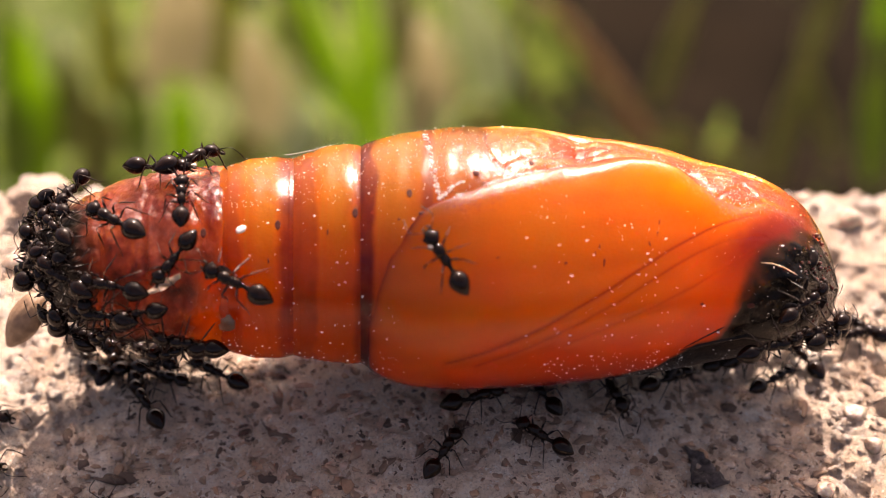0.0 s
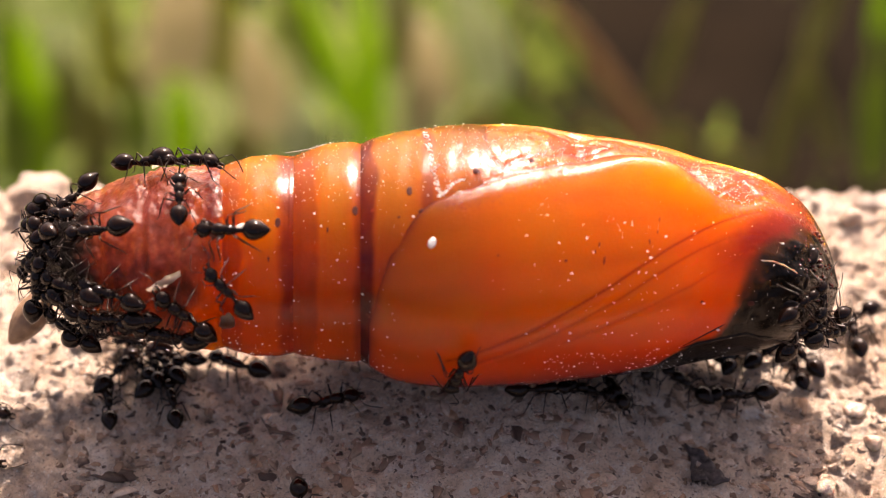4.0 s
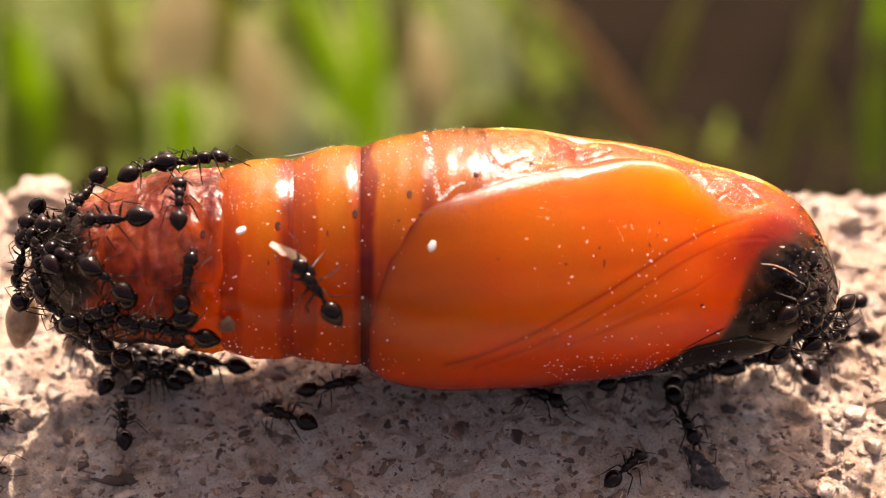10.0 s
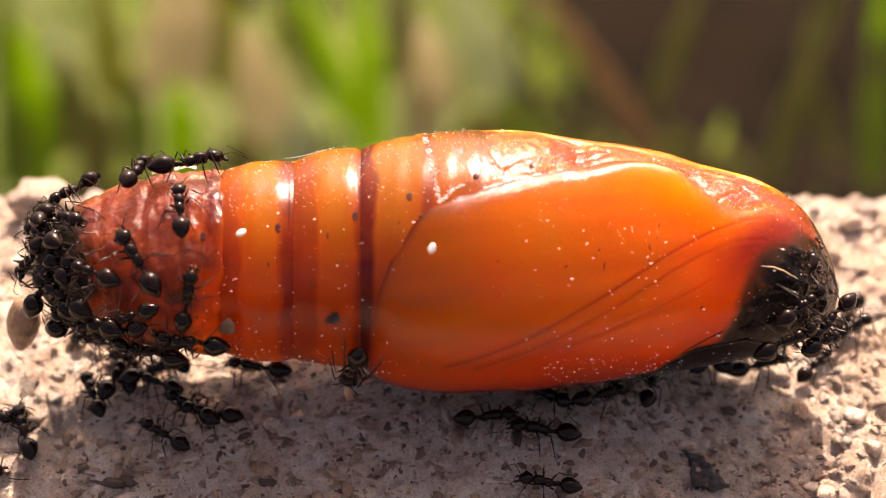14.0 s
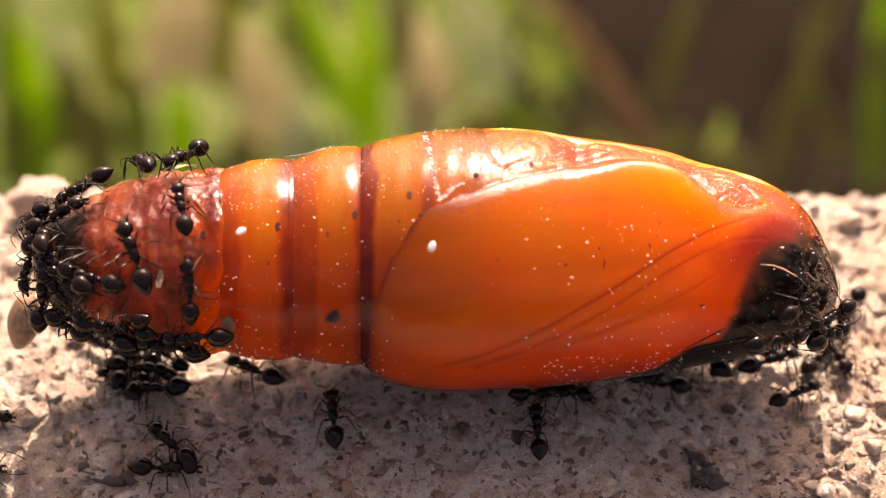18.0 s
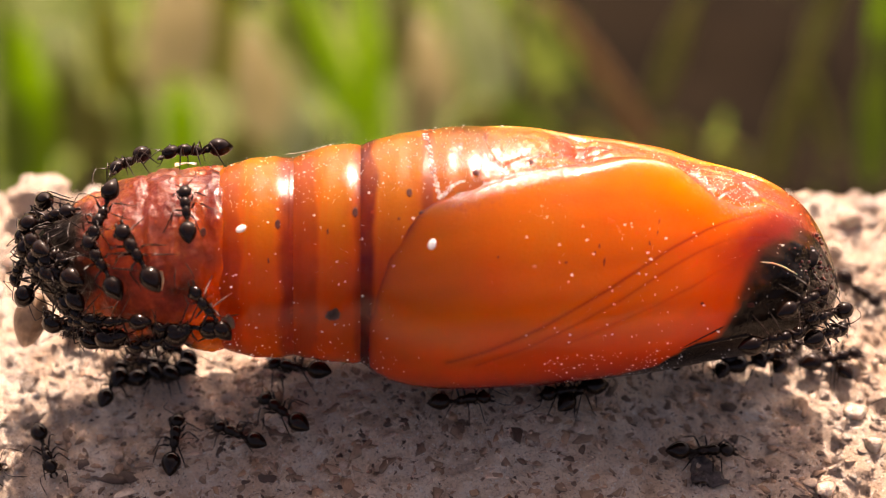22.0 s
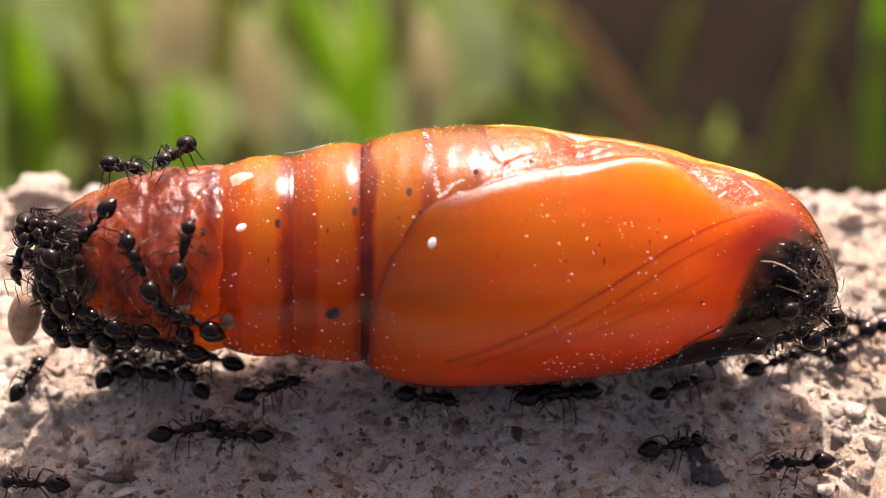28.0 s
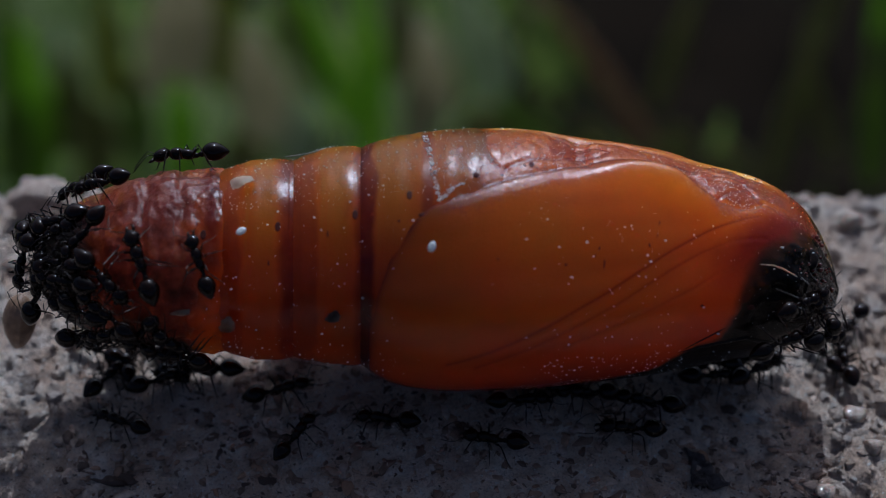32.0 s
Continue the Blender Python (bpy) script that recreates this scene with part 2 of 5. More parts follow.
# ---- shape helpers ----
def hashed(i, j, k, seed):
    """Random numbers of 0 to 1 on a lattice."""
    n = (i * 374761393 + j * 668265263 + k * 2147483647 + seed * 1274126177).astype(np.int64) & 0xFFFFFFFF
    n = ((n ^ (n >> 13)) * 1274126177) & 0xFFFFFFFF
    return ((n ^ (n >> 16)) & 0xFFFF) / 65535.0


def grit(x, y, z=0.0, seed=0):
    """Smooth value noise of -1 to 1 over arrays."""
    x, y, z = np.broadcast_arrays(np.asarray(x, float), np.asarray(y, float), np.asarray(z, float))
    i, j, k = np.floor(x).astype(np.int64), np.floor(y).astype(np.int64), np.floor(z).astype(np.int64)
    u, v, w = x - i, y - j, z - k
    u, v, w = u * u * (3 - 2 * u), v * v * (3 - 2 * v), w * w * (3 - 2 * w)
    total = 0.0
    for a in (0, 1):
        for b in (0, 1):
            for c in (0, 1):
                total = total + hashed(i + a, j + b, k + c, seed) * (u if a else 1 - u) * (v if b else 1 - v) * (w if c else 1 - w)
    return total * 2 - 1


def fbm(x, y, z=0.0, octaves=4, seed=0):
    total, gain = 0.0, 1.0
    for o in range(octaves):
        total = total + grit(x * 2 ** o, y * 2 ** o, np.asarray(z) * 2 ** o, seed + o) * gain
        gain *= 0.5
    return total


def step(a, b, x):
    t = np.clip((x - a) / (b - a), 0, 1)
    return t * t * (3 - 2 * t)


def sheet_mesh(name, verts, faces, material, smooth=True, marks=None):
    """A mesh from arrays in millimetres; marks: named values per vertex."""
    me = bpy.data.meshes.new(name)
    me.from_pydata((np.asarray(verts) * MM).tolist(), [], np.asarray(faces).tolist())
    me.materials.append(material)
    if smooth:
        me.polygons.foreach_set("use_smooth", np.ones(len(me.polygons), bool))
    for key, values in (marks or {}).items():
        me.attributes.new(key, "FLOAT", "POINT").data.foreach_set("value", np.asarray(values, np.float32).ravel())
    me.update()
    return me


def grid_faces(rows, cols, closed=False):
    i, j = np.meshgrid(np.arange(rows - 1), np.arange(cols if closed else cols - 1), indexing="ij")
    k = (j + 1) % cols
    return np.stack([i * cols + j, i * cols + k, (i + 1) * cols + k, (i + 1) * cols + j], -1).reshape(-1, 4)


def part(name, bm, material, parent, label=""):
    """Links a bmesh, built in millimetres, as one part of parent."""
    me = bpy.data.meshes.new(name)
    bmesh.ops.scale(bm, vec=(MM, MM, MM), verts=bm.verts)
    bm.to_mesh(me)
    bm.free()
    me.materials.append(material)
    for p in me.polygons:
        p.use_smooth = True
    ob = new(name, me)
    ob.parent = parent
    return tagged(ob, label)


def thing(name, label, category, group="", kind=""):
    return tagged(new(name), label, category, group, kind)


def blob(bm, centre, size, shape=None, u=14, v=10, turn=0.0):
    """An ellipsoid whose unit form may be reshaped by shape(vector)."""
    made = bmesh.ops.create_uvsphere(bm, u_segments=u, v_segments=v, radius=1.0)["verts"]
    lay = Matrix.Rotation(radians(90), 3, "Y")
    lean = Matrix.Rotation(radians(turn), 3, "Y")
    for p in made:
        c = lay @ p.co
        if shape:
            c = shape(c)
        p.co = lean @ Vector((c.x * size[0], c.y * size[1], c.z * size[2])) + Vector(centre)
    return made


def tube(bm, points, radii, sides=6):
    """A tapered tube through points, with closed ends."""
    points = [Vector(p) for p in points]
    rings = []
    for i, p in enumerate(points):
        d = (points[min(i + 1, len(points) - 1)] - points[max(i - 1, 0)]).normalized()
        a = d.orthogonal().normalized()
        b = d.cross(a)
        rings.append([bm.verts.new(p + (a * math.cos(s) + b * math.sin(s)) * radii[i]) for s in (2 * math.pi * k / sides for k in range(sides))])
    for r, q in zip(rings, rings[1:]):
        for k in range(sides):
            bm.faces.new((r[k], r[(k + 1) % sides], q[(k + 1) % sides], q[k]))
    bm.faces.new(rings[0][::-1])
    bm.faces.new(rings[-1])


# ---- the stone ----
def stone_fall(x, y):
    """The broad fall of the stone's top: it drops to the front and dips under the pupa's two ends."""
    front = 0.23 * np.log1p(np.exp(np.clip((-1.0 - y) * 1.5, -30, 30))) / 1.5
    return -front - 0.75 * step(3.5, 9, np.abs(x - 0.5))


def stone_height(x, y):
    """Height of the stone's top: dressed flat in front, rough behind and at the ends."""
    x, y = np.asarray(x, float), np.asarray(y, float)
    rough = 0.42 + 0.58 * np.maximum(step(1, 6, y), step(12, 17, np.abs(x)))
    h = rough * (0.30 * fbm(x * 0.28, y * 0.28, 3.1, 4, 7) + 0.22 * fbm(x * 1.1, y * 1.1, 1.7, 5, 21)) + 0.07 * fbm(x * 2.9, y * 2.9, 0.6, 3, 25)
    pits = step(0.25, 0.6, grit(x * 1.1, y * 1.6, 8.3, 33)) * 0.12 * (1 - step(2, 6, y)) + step(0.38, 0.62, grit(x * 2.4, y * 3.2, 2.2, 37)) * 0.13 * (1 - step(2, 6, y))
    edge = step(8.5, 14.5, y + 0.8 * grit(x * 0.25, 2.0, 0.0, 4))
    return h - pits + stone_fall(x, y) - 3.5 * edge ** 2 - 0.10


def build_stone():
    fine_x = np.linspace(-26, 26, 470)
    xs = np.concatenate([np.linspace(-90, -27, 40), fine_x, np.linspace(27, 90, 40)])
    ys = np.concatenate([np.linspace(-36, -13, 20), np.linspace(-12.5, 15, 300)])
    X, Y = np.meshgrid(xs, ys, indexing="ij")
    Z = stone_height(X, Y)
    top = np.stack([X, Y, Z], -1)
    skirt = [top]
    for drop, push in ((4, 0.8), (20, 1.5), (225, 2.0)):
        row = top[:, -1:, :].copy()
        row[..., 1] += push + 0.6 * fbm(xs[:, None] * 0.2, drop * 0.3, 0.0, 3, 5)
        row[..., 2] -= drop
        skirt.append(row)
    front = top[:, :1, :].copy()
    front[..., 2] -= 225
    v = np.concatenate([front] + skirt, 1)
    f = grid_faces(v.shape[0], v.shape[1])
    ob = new("stone_ledge", sheet_mesh("stone_ledge", v.reshape(-1, 3), f[:, ::-1], STONE))
    tagged(ob, "rough sandy concrete ledge with pale grit, sunlit and shadowed", "stone", kind="structure")


def ball():
    bm = bmesh.new()
    bmesh.ops.create_icosphere(bm, subdivisions=2, radius=1.0)
    v = np.array([p.co[:] for p in bm.verts])
    f = np.array([[q.index for q in p.verts] for p in bm.faces])
    bm.free()
    return v, f


def build_grit():
    """The sand grains and pebbles set in the ledge: the larger ones singly, the sand as one."""
    rng = np.random.RandomState(5)
    v0, f0 = ball()
    ledge = bpy.data.objects["stone_ledge"]
    shapes = []
    for k in range(16):
        v = v0 * (1 + 0.45 * grit(v0[:, 0] * 1.5 + k * 3.3, v0[:, 1] * 1.5, v0[:, 2] * 1.5, 9) + 0.28 * grit(v0[:, 0] * 3 + k, v0[:, 1] * 3, v0[:, 2] * 3, 10))[:, None]
        for c in range(9):
            n = rng.normal(size=3)
            n = n / np.linalg.norm(n)
            v = v - np.maximum(v @ n - rng.uniform(0.35, 0.72), 0)[:, None] * n
        shapes.append((v, sheet_mesh("stone_grain", v, f0, PIECE, smooth=k % 3 > 0), sheet_mesh("flat_chip", v, f0, CHIPS)))
    vs, fs, n, singles, chips, inlays = [], [], 0, 0, 0, []
    for k in range(12600):
        x, y = rng.uniform(-23, 23), rng.uniform(-9, 12.8)
        if k >= 11300:
            x, y = rng.uniform(-15, 15), rng.uniform(-7.5, 0)
        calm = y < 2 and abs(x) < 14.5
        r = 0.05 + 0.34 * rng.rand() ** 3.0 + 0.12 * rng.rand() ** 3 if calm else 0.05 + 0.22 * rng.rand() ** 2.5 + 0.32 * rng.rand() ** 8
        size = r * np.array([1 + 0.5 * rng.rand(), 1.0, 0.8 + 0.3 * rng.rand()])
        sink = rng.uniform(-0.1, 0.5)
        if calm:
            size, sink = 0.95 * size * np.array([1.25, 0.85, 0.4]), rng.uniform(0.5, 0.82)
        a = rng.rand() * 360
        v, me, flat = shapes[k % 16]
        m = Matrix.Translation(Vector((x, y, float(stone_height(x, y)) - size[2] * sink)) * MM) @ Matrix.Rotation(radians(a), 4, "Z") @ Matrix.Diagonal((*size.tolist(), 1))
        if calm and r > 0.2 and -7 < y < 0 and chips < 290:
            ob = new("flat_chip", flat)
            ob.parent, ob.matrix_basis = ledge, m
            chips += 1
        elif not calm and r > 0.21 and singles < 290:
            ob = new("stone_grain", me)
            ob.parent, ob.matrix_basis = ledge, m
            singles += 1
        else:
            r3 = np.array(m.to_3x3())
            placed = v @ r3.T / 1.0 + np.array(m.translation) / MM
            if calm and r > 0.10:
                inlays.append(placed)
                continue
            vs.append(placed)
            fs.append(f0 + n * len(v0))
            n += 1
    inlay = new("inlay", sheet_mesh("inlay", np.concatenate(inlays), np.concatenate([f0 + k * len(v0) for k in range(len(inlays))]), INLAY))
    tagged(inlay, "small flat dark chips set flush in the ledge", "chips", kind="stuff")
    ob = new("grit", sheet_mesh("grit", np.concatenate(vs), np.concatenate(fs), GRAIN, smooth=False))
    tagged(ob, "tan, brown and white sand grains set in the ledge", "grit", kind="stuff")


# ---- the pupa ----
HEIGHT = 4.8         # height of its long axis over the stone
ROLL = 13.0          # it lies rolled so far back over its long axis
GIRTH = ((-15.15, 0.0, -0.15), (-15.0, 0.62, -0.15), (-14.7, 1.09, -0.15), (-14.1, 1.81, -0.23), (-13.1, 2.43, -0.23), (-12.1, 2.84, -0.15), (-10.6, 3.15, 0),
         (-8.1, 3.40, 0), (-6.9, 3.66, 0.02), (-5.5, 3.72, 0.06), (-4.2, 3.95, 0.2), (-2.9, 4.14, 0.17), (-1.7, 4.53, 0.02), (-0.4, 4.72, 0),
         (1.8, 4.76, 0.07), (3.2, 4.67, 0.02), (4.9, 4.43, -0.06), (6.5, 4.26, -0.06), (8.2, 3.99, -0.11), (9.4, 3.67, -0.22), (10.7, 3.41, -0.27),
         (11.7, 3.14, -0.35), (12.7, 2.71, -0.51), (13.6, 2.14, -0.79), (14.2, 1.45, -1.16), (14.6, 0.75, -1.47), (14.8, 0.0, -1.57))


def smooth_line(x, table, column):
    """Catmull-Rom through a column of a table."""
    t = np.array(table)
    a, b = t[:, 0], t[:, column]
    s = np.gradient(b, a)
    x = np.clip(x, a[0], a[-1])
    i = np.clip(np.searchsorted(a, x) - 1, 0, len(a) - 2)
    h = a[i + 1] - a[i]
    u = (x - a[i]) / h
    return (2 * u ** 3 - 3 * u ** 2 + 1) * b[i] + (u ** 3 - 2 * u ** 2 + u) * h * s[i] + (3 * u ** 2 - 2 * u ** 3) * b[i + 1] + (u ** 3 - u ** 2) * h * s[i + 1]


def pupa_point(x, turn, lift=0.0):
    """A point on the pupa: x along it, turn in degrees round it, 0 at the near flank and 90 on top."""
    r = np.maximum(smooth_line(x, GIRTH, 1), 0.0) + lift
    t = np.radians(turn)
    return np.stack(np.broadcast_arrays(x, -r * np.cos(t), HEIGHT + smooth_line(x, GIRTH, 2) + r * np.sin(t)), -1)


def trace(x, turn, line):
    """Distance in millimetres over the shell to a line of (x, turn) corners."""
    best = np.full(np.broadcast(x, turn).shape, 99.0)
    k = np.radians(1.0) * 4.2
    for (xa, ta), (xb, tb) in zip(line, line[1:]):
        dx, dt = xb - xa, (tb - ta) * k
        u = np.clip(((x - xa) * dx + (turn - ta) * k * dt) / (dx * dx + dt * dt), 0, 1)
        best = np.minimum(best, np.hypot(x - xa - u * dx, (turn - ta) * k - u * dt))
    return best


WING_TOP = ((-0.09, 52.3), (0.33, 53.5), (1.05, 55.7), (1.77, 59.2), (2.59, 63.2), (3.43, 66.9), (4.47, 73.3), (5.71, 79), (6.95, 83), (7.69, 83.5), (8.63, 80.5), (9.67, 72.1),
            (10.19, 65.9), (10.91, 63.7), (11.43, 66.9), (11.78, 73.8))
VEINS = (((11.65, 61), (10.69, 53), (9.62, 45.1), (8.61, 35.5), (7.57, 26.1), (6.1, 14), (4.25, 1.1), (3.01, -7), (1.72, -14.8), (0.13, -22)),
         ((11.8, 46), (11.43, 44.9), (10.49, 41.1), (9.42, 33.5), (8.06, 21.4), (6.53, 8.7), (4.77, -3.1), (3.21, -13.0), (1.2, -24.2)),
         ((11.33, 35.7), (10.49, 27), (9.13, 14.4), (7.76, 5.0), (6.3, -3), (4.47, -13.5)))
CREASES = (((1.1, 100), (1.32, 90.9), (1.47, 84.2), (1.74, 76.5), (2.02, 70.8)), ((2.29, 69.6), (3.01, 73.6), (3.95, 79.2), (4.84, 86.4)), ((4.84, 86.4), (4.94, 90)),
           ((4.84, 86.4), (5.31, 85.7), (6.1, 88)), ((9.97, 67.6), (10.49, 74.3), (11.03, 82.0), (11.65, 73.6)), ((11.03, 87.4), (11.46, 79.2), (11.8, 74.1), (12.4, 71)),
           ((8.4, 88), (9.2, 84), (10.2, 86), (11.03, 87.4)))
FRONT_EDGE = ((-60, -2.75), (-40, -2.75), (-10, -2.73), (10, -2.46), (27, -1.98), (35, -1.57), (45, -0.91), (53, -0.12), (75, -0.33), (117, -0.7), (180, -0.8))
ROT_EDGE = ((-66, 3.6), (-58, 5.0), (-46, 6.9), (-31, 8.5), (-20, 9.7), (-4, 10.5), (13, 10.95), (27, 11.4), (40, 11.95), (51, 12.5), (62, 13.1), (75, 13.9), (120, 14.2))


def mirrored(turn):
    """Turns of the far flank fold onto those of the near one."""
    t = (np.asarray(turn) + 90) % 360 - 90
    return np.where(t > 90, 180 - t, t)


def shell(name, x0, x1, parent, edge=None, cols=300, rows=150, relief=None, marks=None, label=""):
    """One ring of the pupa's shell: a closed solid between two places along it, its rims rolled in."""
    u = np.concatenate([[0, 0, 0], np.linspace(0, 1, rows), [1, 1, 1]])[:, None]
    turn = np.linspace(-90, 270, cols, endpoint=False)[None, :]
    fold = mirrored(turn - ROLL)
    start = x0 if edge is None else np.interp(fold, [e[0] for e in edge], [e[1] for e in edge])
    seen = start + (x1 - start) * u + 0 * turn
    near = step(96, 84, turn - ROLL)
    lift = relief(seen, fold, u, near) if relief else np.zeros_like(seen)
    x = seen.copy()
    x[:2] -= 4.0 if x0 > -15 else 0.0
    x[-2:] += 4.0 if x1 < 14 else 0.0
    r = np.minimum(np.maximum(smooth_line(x, GIRTH, 1), 0.0), np.maximum(smooth_line(seen, GIRTH, 1), 0.0))
    squeeze = np.ones(len(u))
    squeeze[[0, -1]], squeeze[[1, -2]], squeeze[[2, -3]] = 0.0, 0.8, 0.93
    v = pupa_point(x, turn + 0 * x, 0.0)
    t = np.radians(turn + 0 * x)
    full = (r + lift) * squeeze[:, None]
    bow = r * np.cos(t - radians(40)) / 53.0
    v[..., 0] = x * (1 - 0.9 * bow)
    v[..., 1] = -full * np.cos(t)
    v[..., 2] = HEIGHT + smooth_line(x, GIRTH, 2) + full * np.sin(t)
    m = marks(seen, turn + 0 * x, fold + 0 * x) if marks else {}
    ob = new(name, sheet_mesh(name, v.reshape(-1, 3), grid_faces(len(u), cols, True), SHELL, marks=m))
    ob.parent = parent
    return tagged(ob, label)


def ring_relief(x0, x1, rim=0.10):
    def relief(x, turn, u, near):
        d = np.minimum(x - x0, x1 - x)
        swell = -rim * np.exp(-(x - x0) / 0.35) - 1.5 * rim * np.exp(-(x1 - x) / 0.30)
        return swell + 0.012 * fbm(x * 1.2, turn * 0.06, 0.0, 3, 3) + 0.010 * np.sin(x * 7 + grit(turn * 0.03, x * 0.3)) * (d > 0.3)
    return relief


def ring_marks(bands, stripes):
    def marks(x, turn, fold):
        band = np.zeros_like(x)
        wob = 0.12 * fbm(x * 0.8, turn * 0.05, 2.0, 3, 8)
        for first, last, strength in bands:
            band = np.maximum(band, strength * step(first - 0.22, first + 0.16, x + wob) * (1 - step(last - 0.10, last + 0.14, x + wob)))
        # even floor tone; crowns painted darker to hold down their sunlit brightness
        band = np.maximum(band, 0.07 + 0.10 * step(60, 90, fold))
        # ring undersides tinted red where less light comes through
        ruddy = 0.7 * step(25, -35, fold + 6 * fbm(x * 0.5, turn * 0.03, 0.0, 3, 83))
        band = band * (1 + 0.2 * fbm(x * 1.5, turn * 0.08, 1.0, 3, 29))
        streak = 0.08 * grit(x * 0.2, turn * 0.04, 1.0, 19)
        pale = 0.0
        for at, wide, strong in stripes:
            pale = pale + strong * np.exp(-((x + streak - at) / wide) ** 2) * (0.25 + 0.75 * step(-20, 65, fold))
        pale = np.clip(0.42 * pale, 0, 1)
        return {"band": np.clip(band, 0, 1), "pale": pale, "raw": 0 * x, "rot": 0 * x, "frost": 0.16 * step(52, 72, fold), "ruddy": ruddy}
    return marks


def tail_relief(x, turn, u, near):
    w = 0.10 * fbm(x * 0.8, turn * 0.035, 5.0, 5, 12) + 0.05 * fbm(x * 2.5, turn * 0.10, 1.0, 3, 14)
    for joint in (-12.6, -10.9, -9.6):
        w = w - 0.10 * np.exp(-((x - joint + 0.15 * grit(turn * 0.05, joint)) / 0.16) ** 2)
    return w * step(0, 0.06, u) - 0.08 * np.exp((x + 8.1) / 0.2)


def tail_marks(x, turn, fold):
    raw = 1 - step(-9.6, -8.2, x + 0.5 * fbm(x * 0.6, turn * 0.05, 0.0, 3, 2))
    band = 0.8 * np.exp(-((x + 8.45) / 0.35) ** 2) * step(-10, 70, fold) + 0.75 * step(30, 75, fold) * (0.5 + 0.5 * step(-0.2, 0.4, fbm(x * 0.6, turn * 0.03, 1.0, 3, 4)))
    rot = 0.85 * step(-12.6, -14.4, x + 0.7 * fbm(x * 0.7, turn * 0.04, 3.0, 3, 6)) + 0.8 * step(-30, -52, fold + 12 * fbm(x * 0.6, turn * 0.02, 2.0, 3, 16)) * step(-8.6, -9.6, x)
    frost = step(45, 75, fold) * step(-12.5, -10.5, x) * (0.6 + 0.4 * step(-9.6, -8.9, x))
    return {"raw": raw, "band": np.clip(band, 0, 1), "rot": np.clip(rot, 0, 0.92), "pale": 0 * x, "frost": frost}


def fore_relief(x, turn, u, near):
    top = np.interp(x, [p[0] for p in WING_TOP], [p[1] for p in WING_TOP])
    k = np.radians(1.0) * 4.2
    below = (top - turn) * k
    on = step(-0.12, 0.2, below)
    w = 0.06 * on - 0.05 * np.exp(-(trace(x, turn, WING_TOP) / 0.10) ** 2) + (0.08 - 0.03 * step(2.5, 7.5, x)) * np.exp(-((below - 0.55) / 0.45) ** 2)
    w = w + near * 0.52 * np.clip((x - 4.4) / 4.2, 0, 1) * (1 - step(8.2, 11.2, x)) * np.exp(-((below - 0.6) / np.where(below > 0.6, 1.0, 0.45)) ** 2)
    for line in VEINS:
        d = trace(x, turn, line)
        w = w - 0.018 * np.exp(-(d / 0.06) ** 2) + 0.010 * np.exp(-((d - 0.2) / 0.12) ** 2)
    for line in CREASES:
        w = w - 0.05 * np.exp(-(trace(x, turn + 2 * fbm(x * 1.1, turn * 0.05, 3.0, 2, 90), line) / 0.08) ** 2)
    w = w + step(70, 88, turn) * (0.13 * np.exp(-((x - 6.6) / 0.9) ** 2) - 0.15 * np.exp(-((x - 5.05) / 0.35) ** 2) + 0.05 * np.exp(-((x - 3.4) / 0.9) ** 2) - 0.08 * np.exp(-((x - 9.0) / 0.5) ** 2))
    crease = (1 - on) * (0.06 * fbm(x * 0.9, turn * 0.05, 0.0, 4, 31) + 0.012 * fbm(x * 3.6, turn * 0.25, 0.0, 3, 35) - 0.06 * np.exp(-((x - 9.3 + 0.03 * (turn - 80)) / 0.3) ** 2))
    edge = -0.12 * np.exp(-u * 100)
    wet = step(0.0, 1.0, x - np.interp(turn, [e[0] for e in ROT_EDGE], [e[1] for e in ROT_EDGE]))
    return w + crease + edge + 0.010 * fbm(x * 0.8, turn * 0.05, 0.0, 3, 40) + 0.10 * wet * fbm(x * 1.3, turn * 0.09, 4.0, 4, 44) * step(-18, 0, turn)


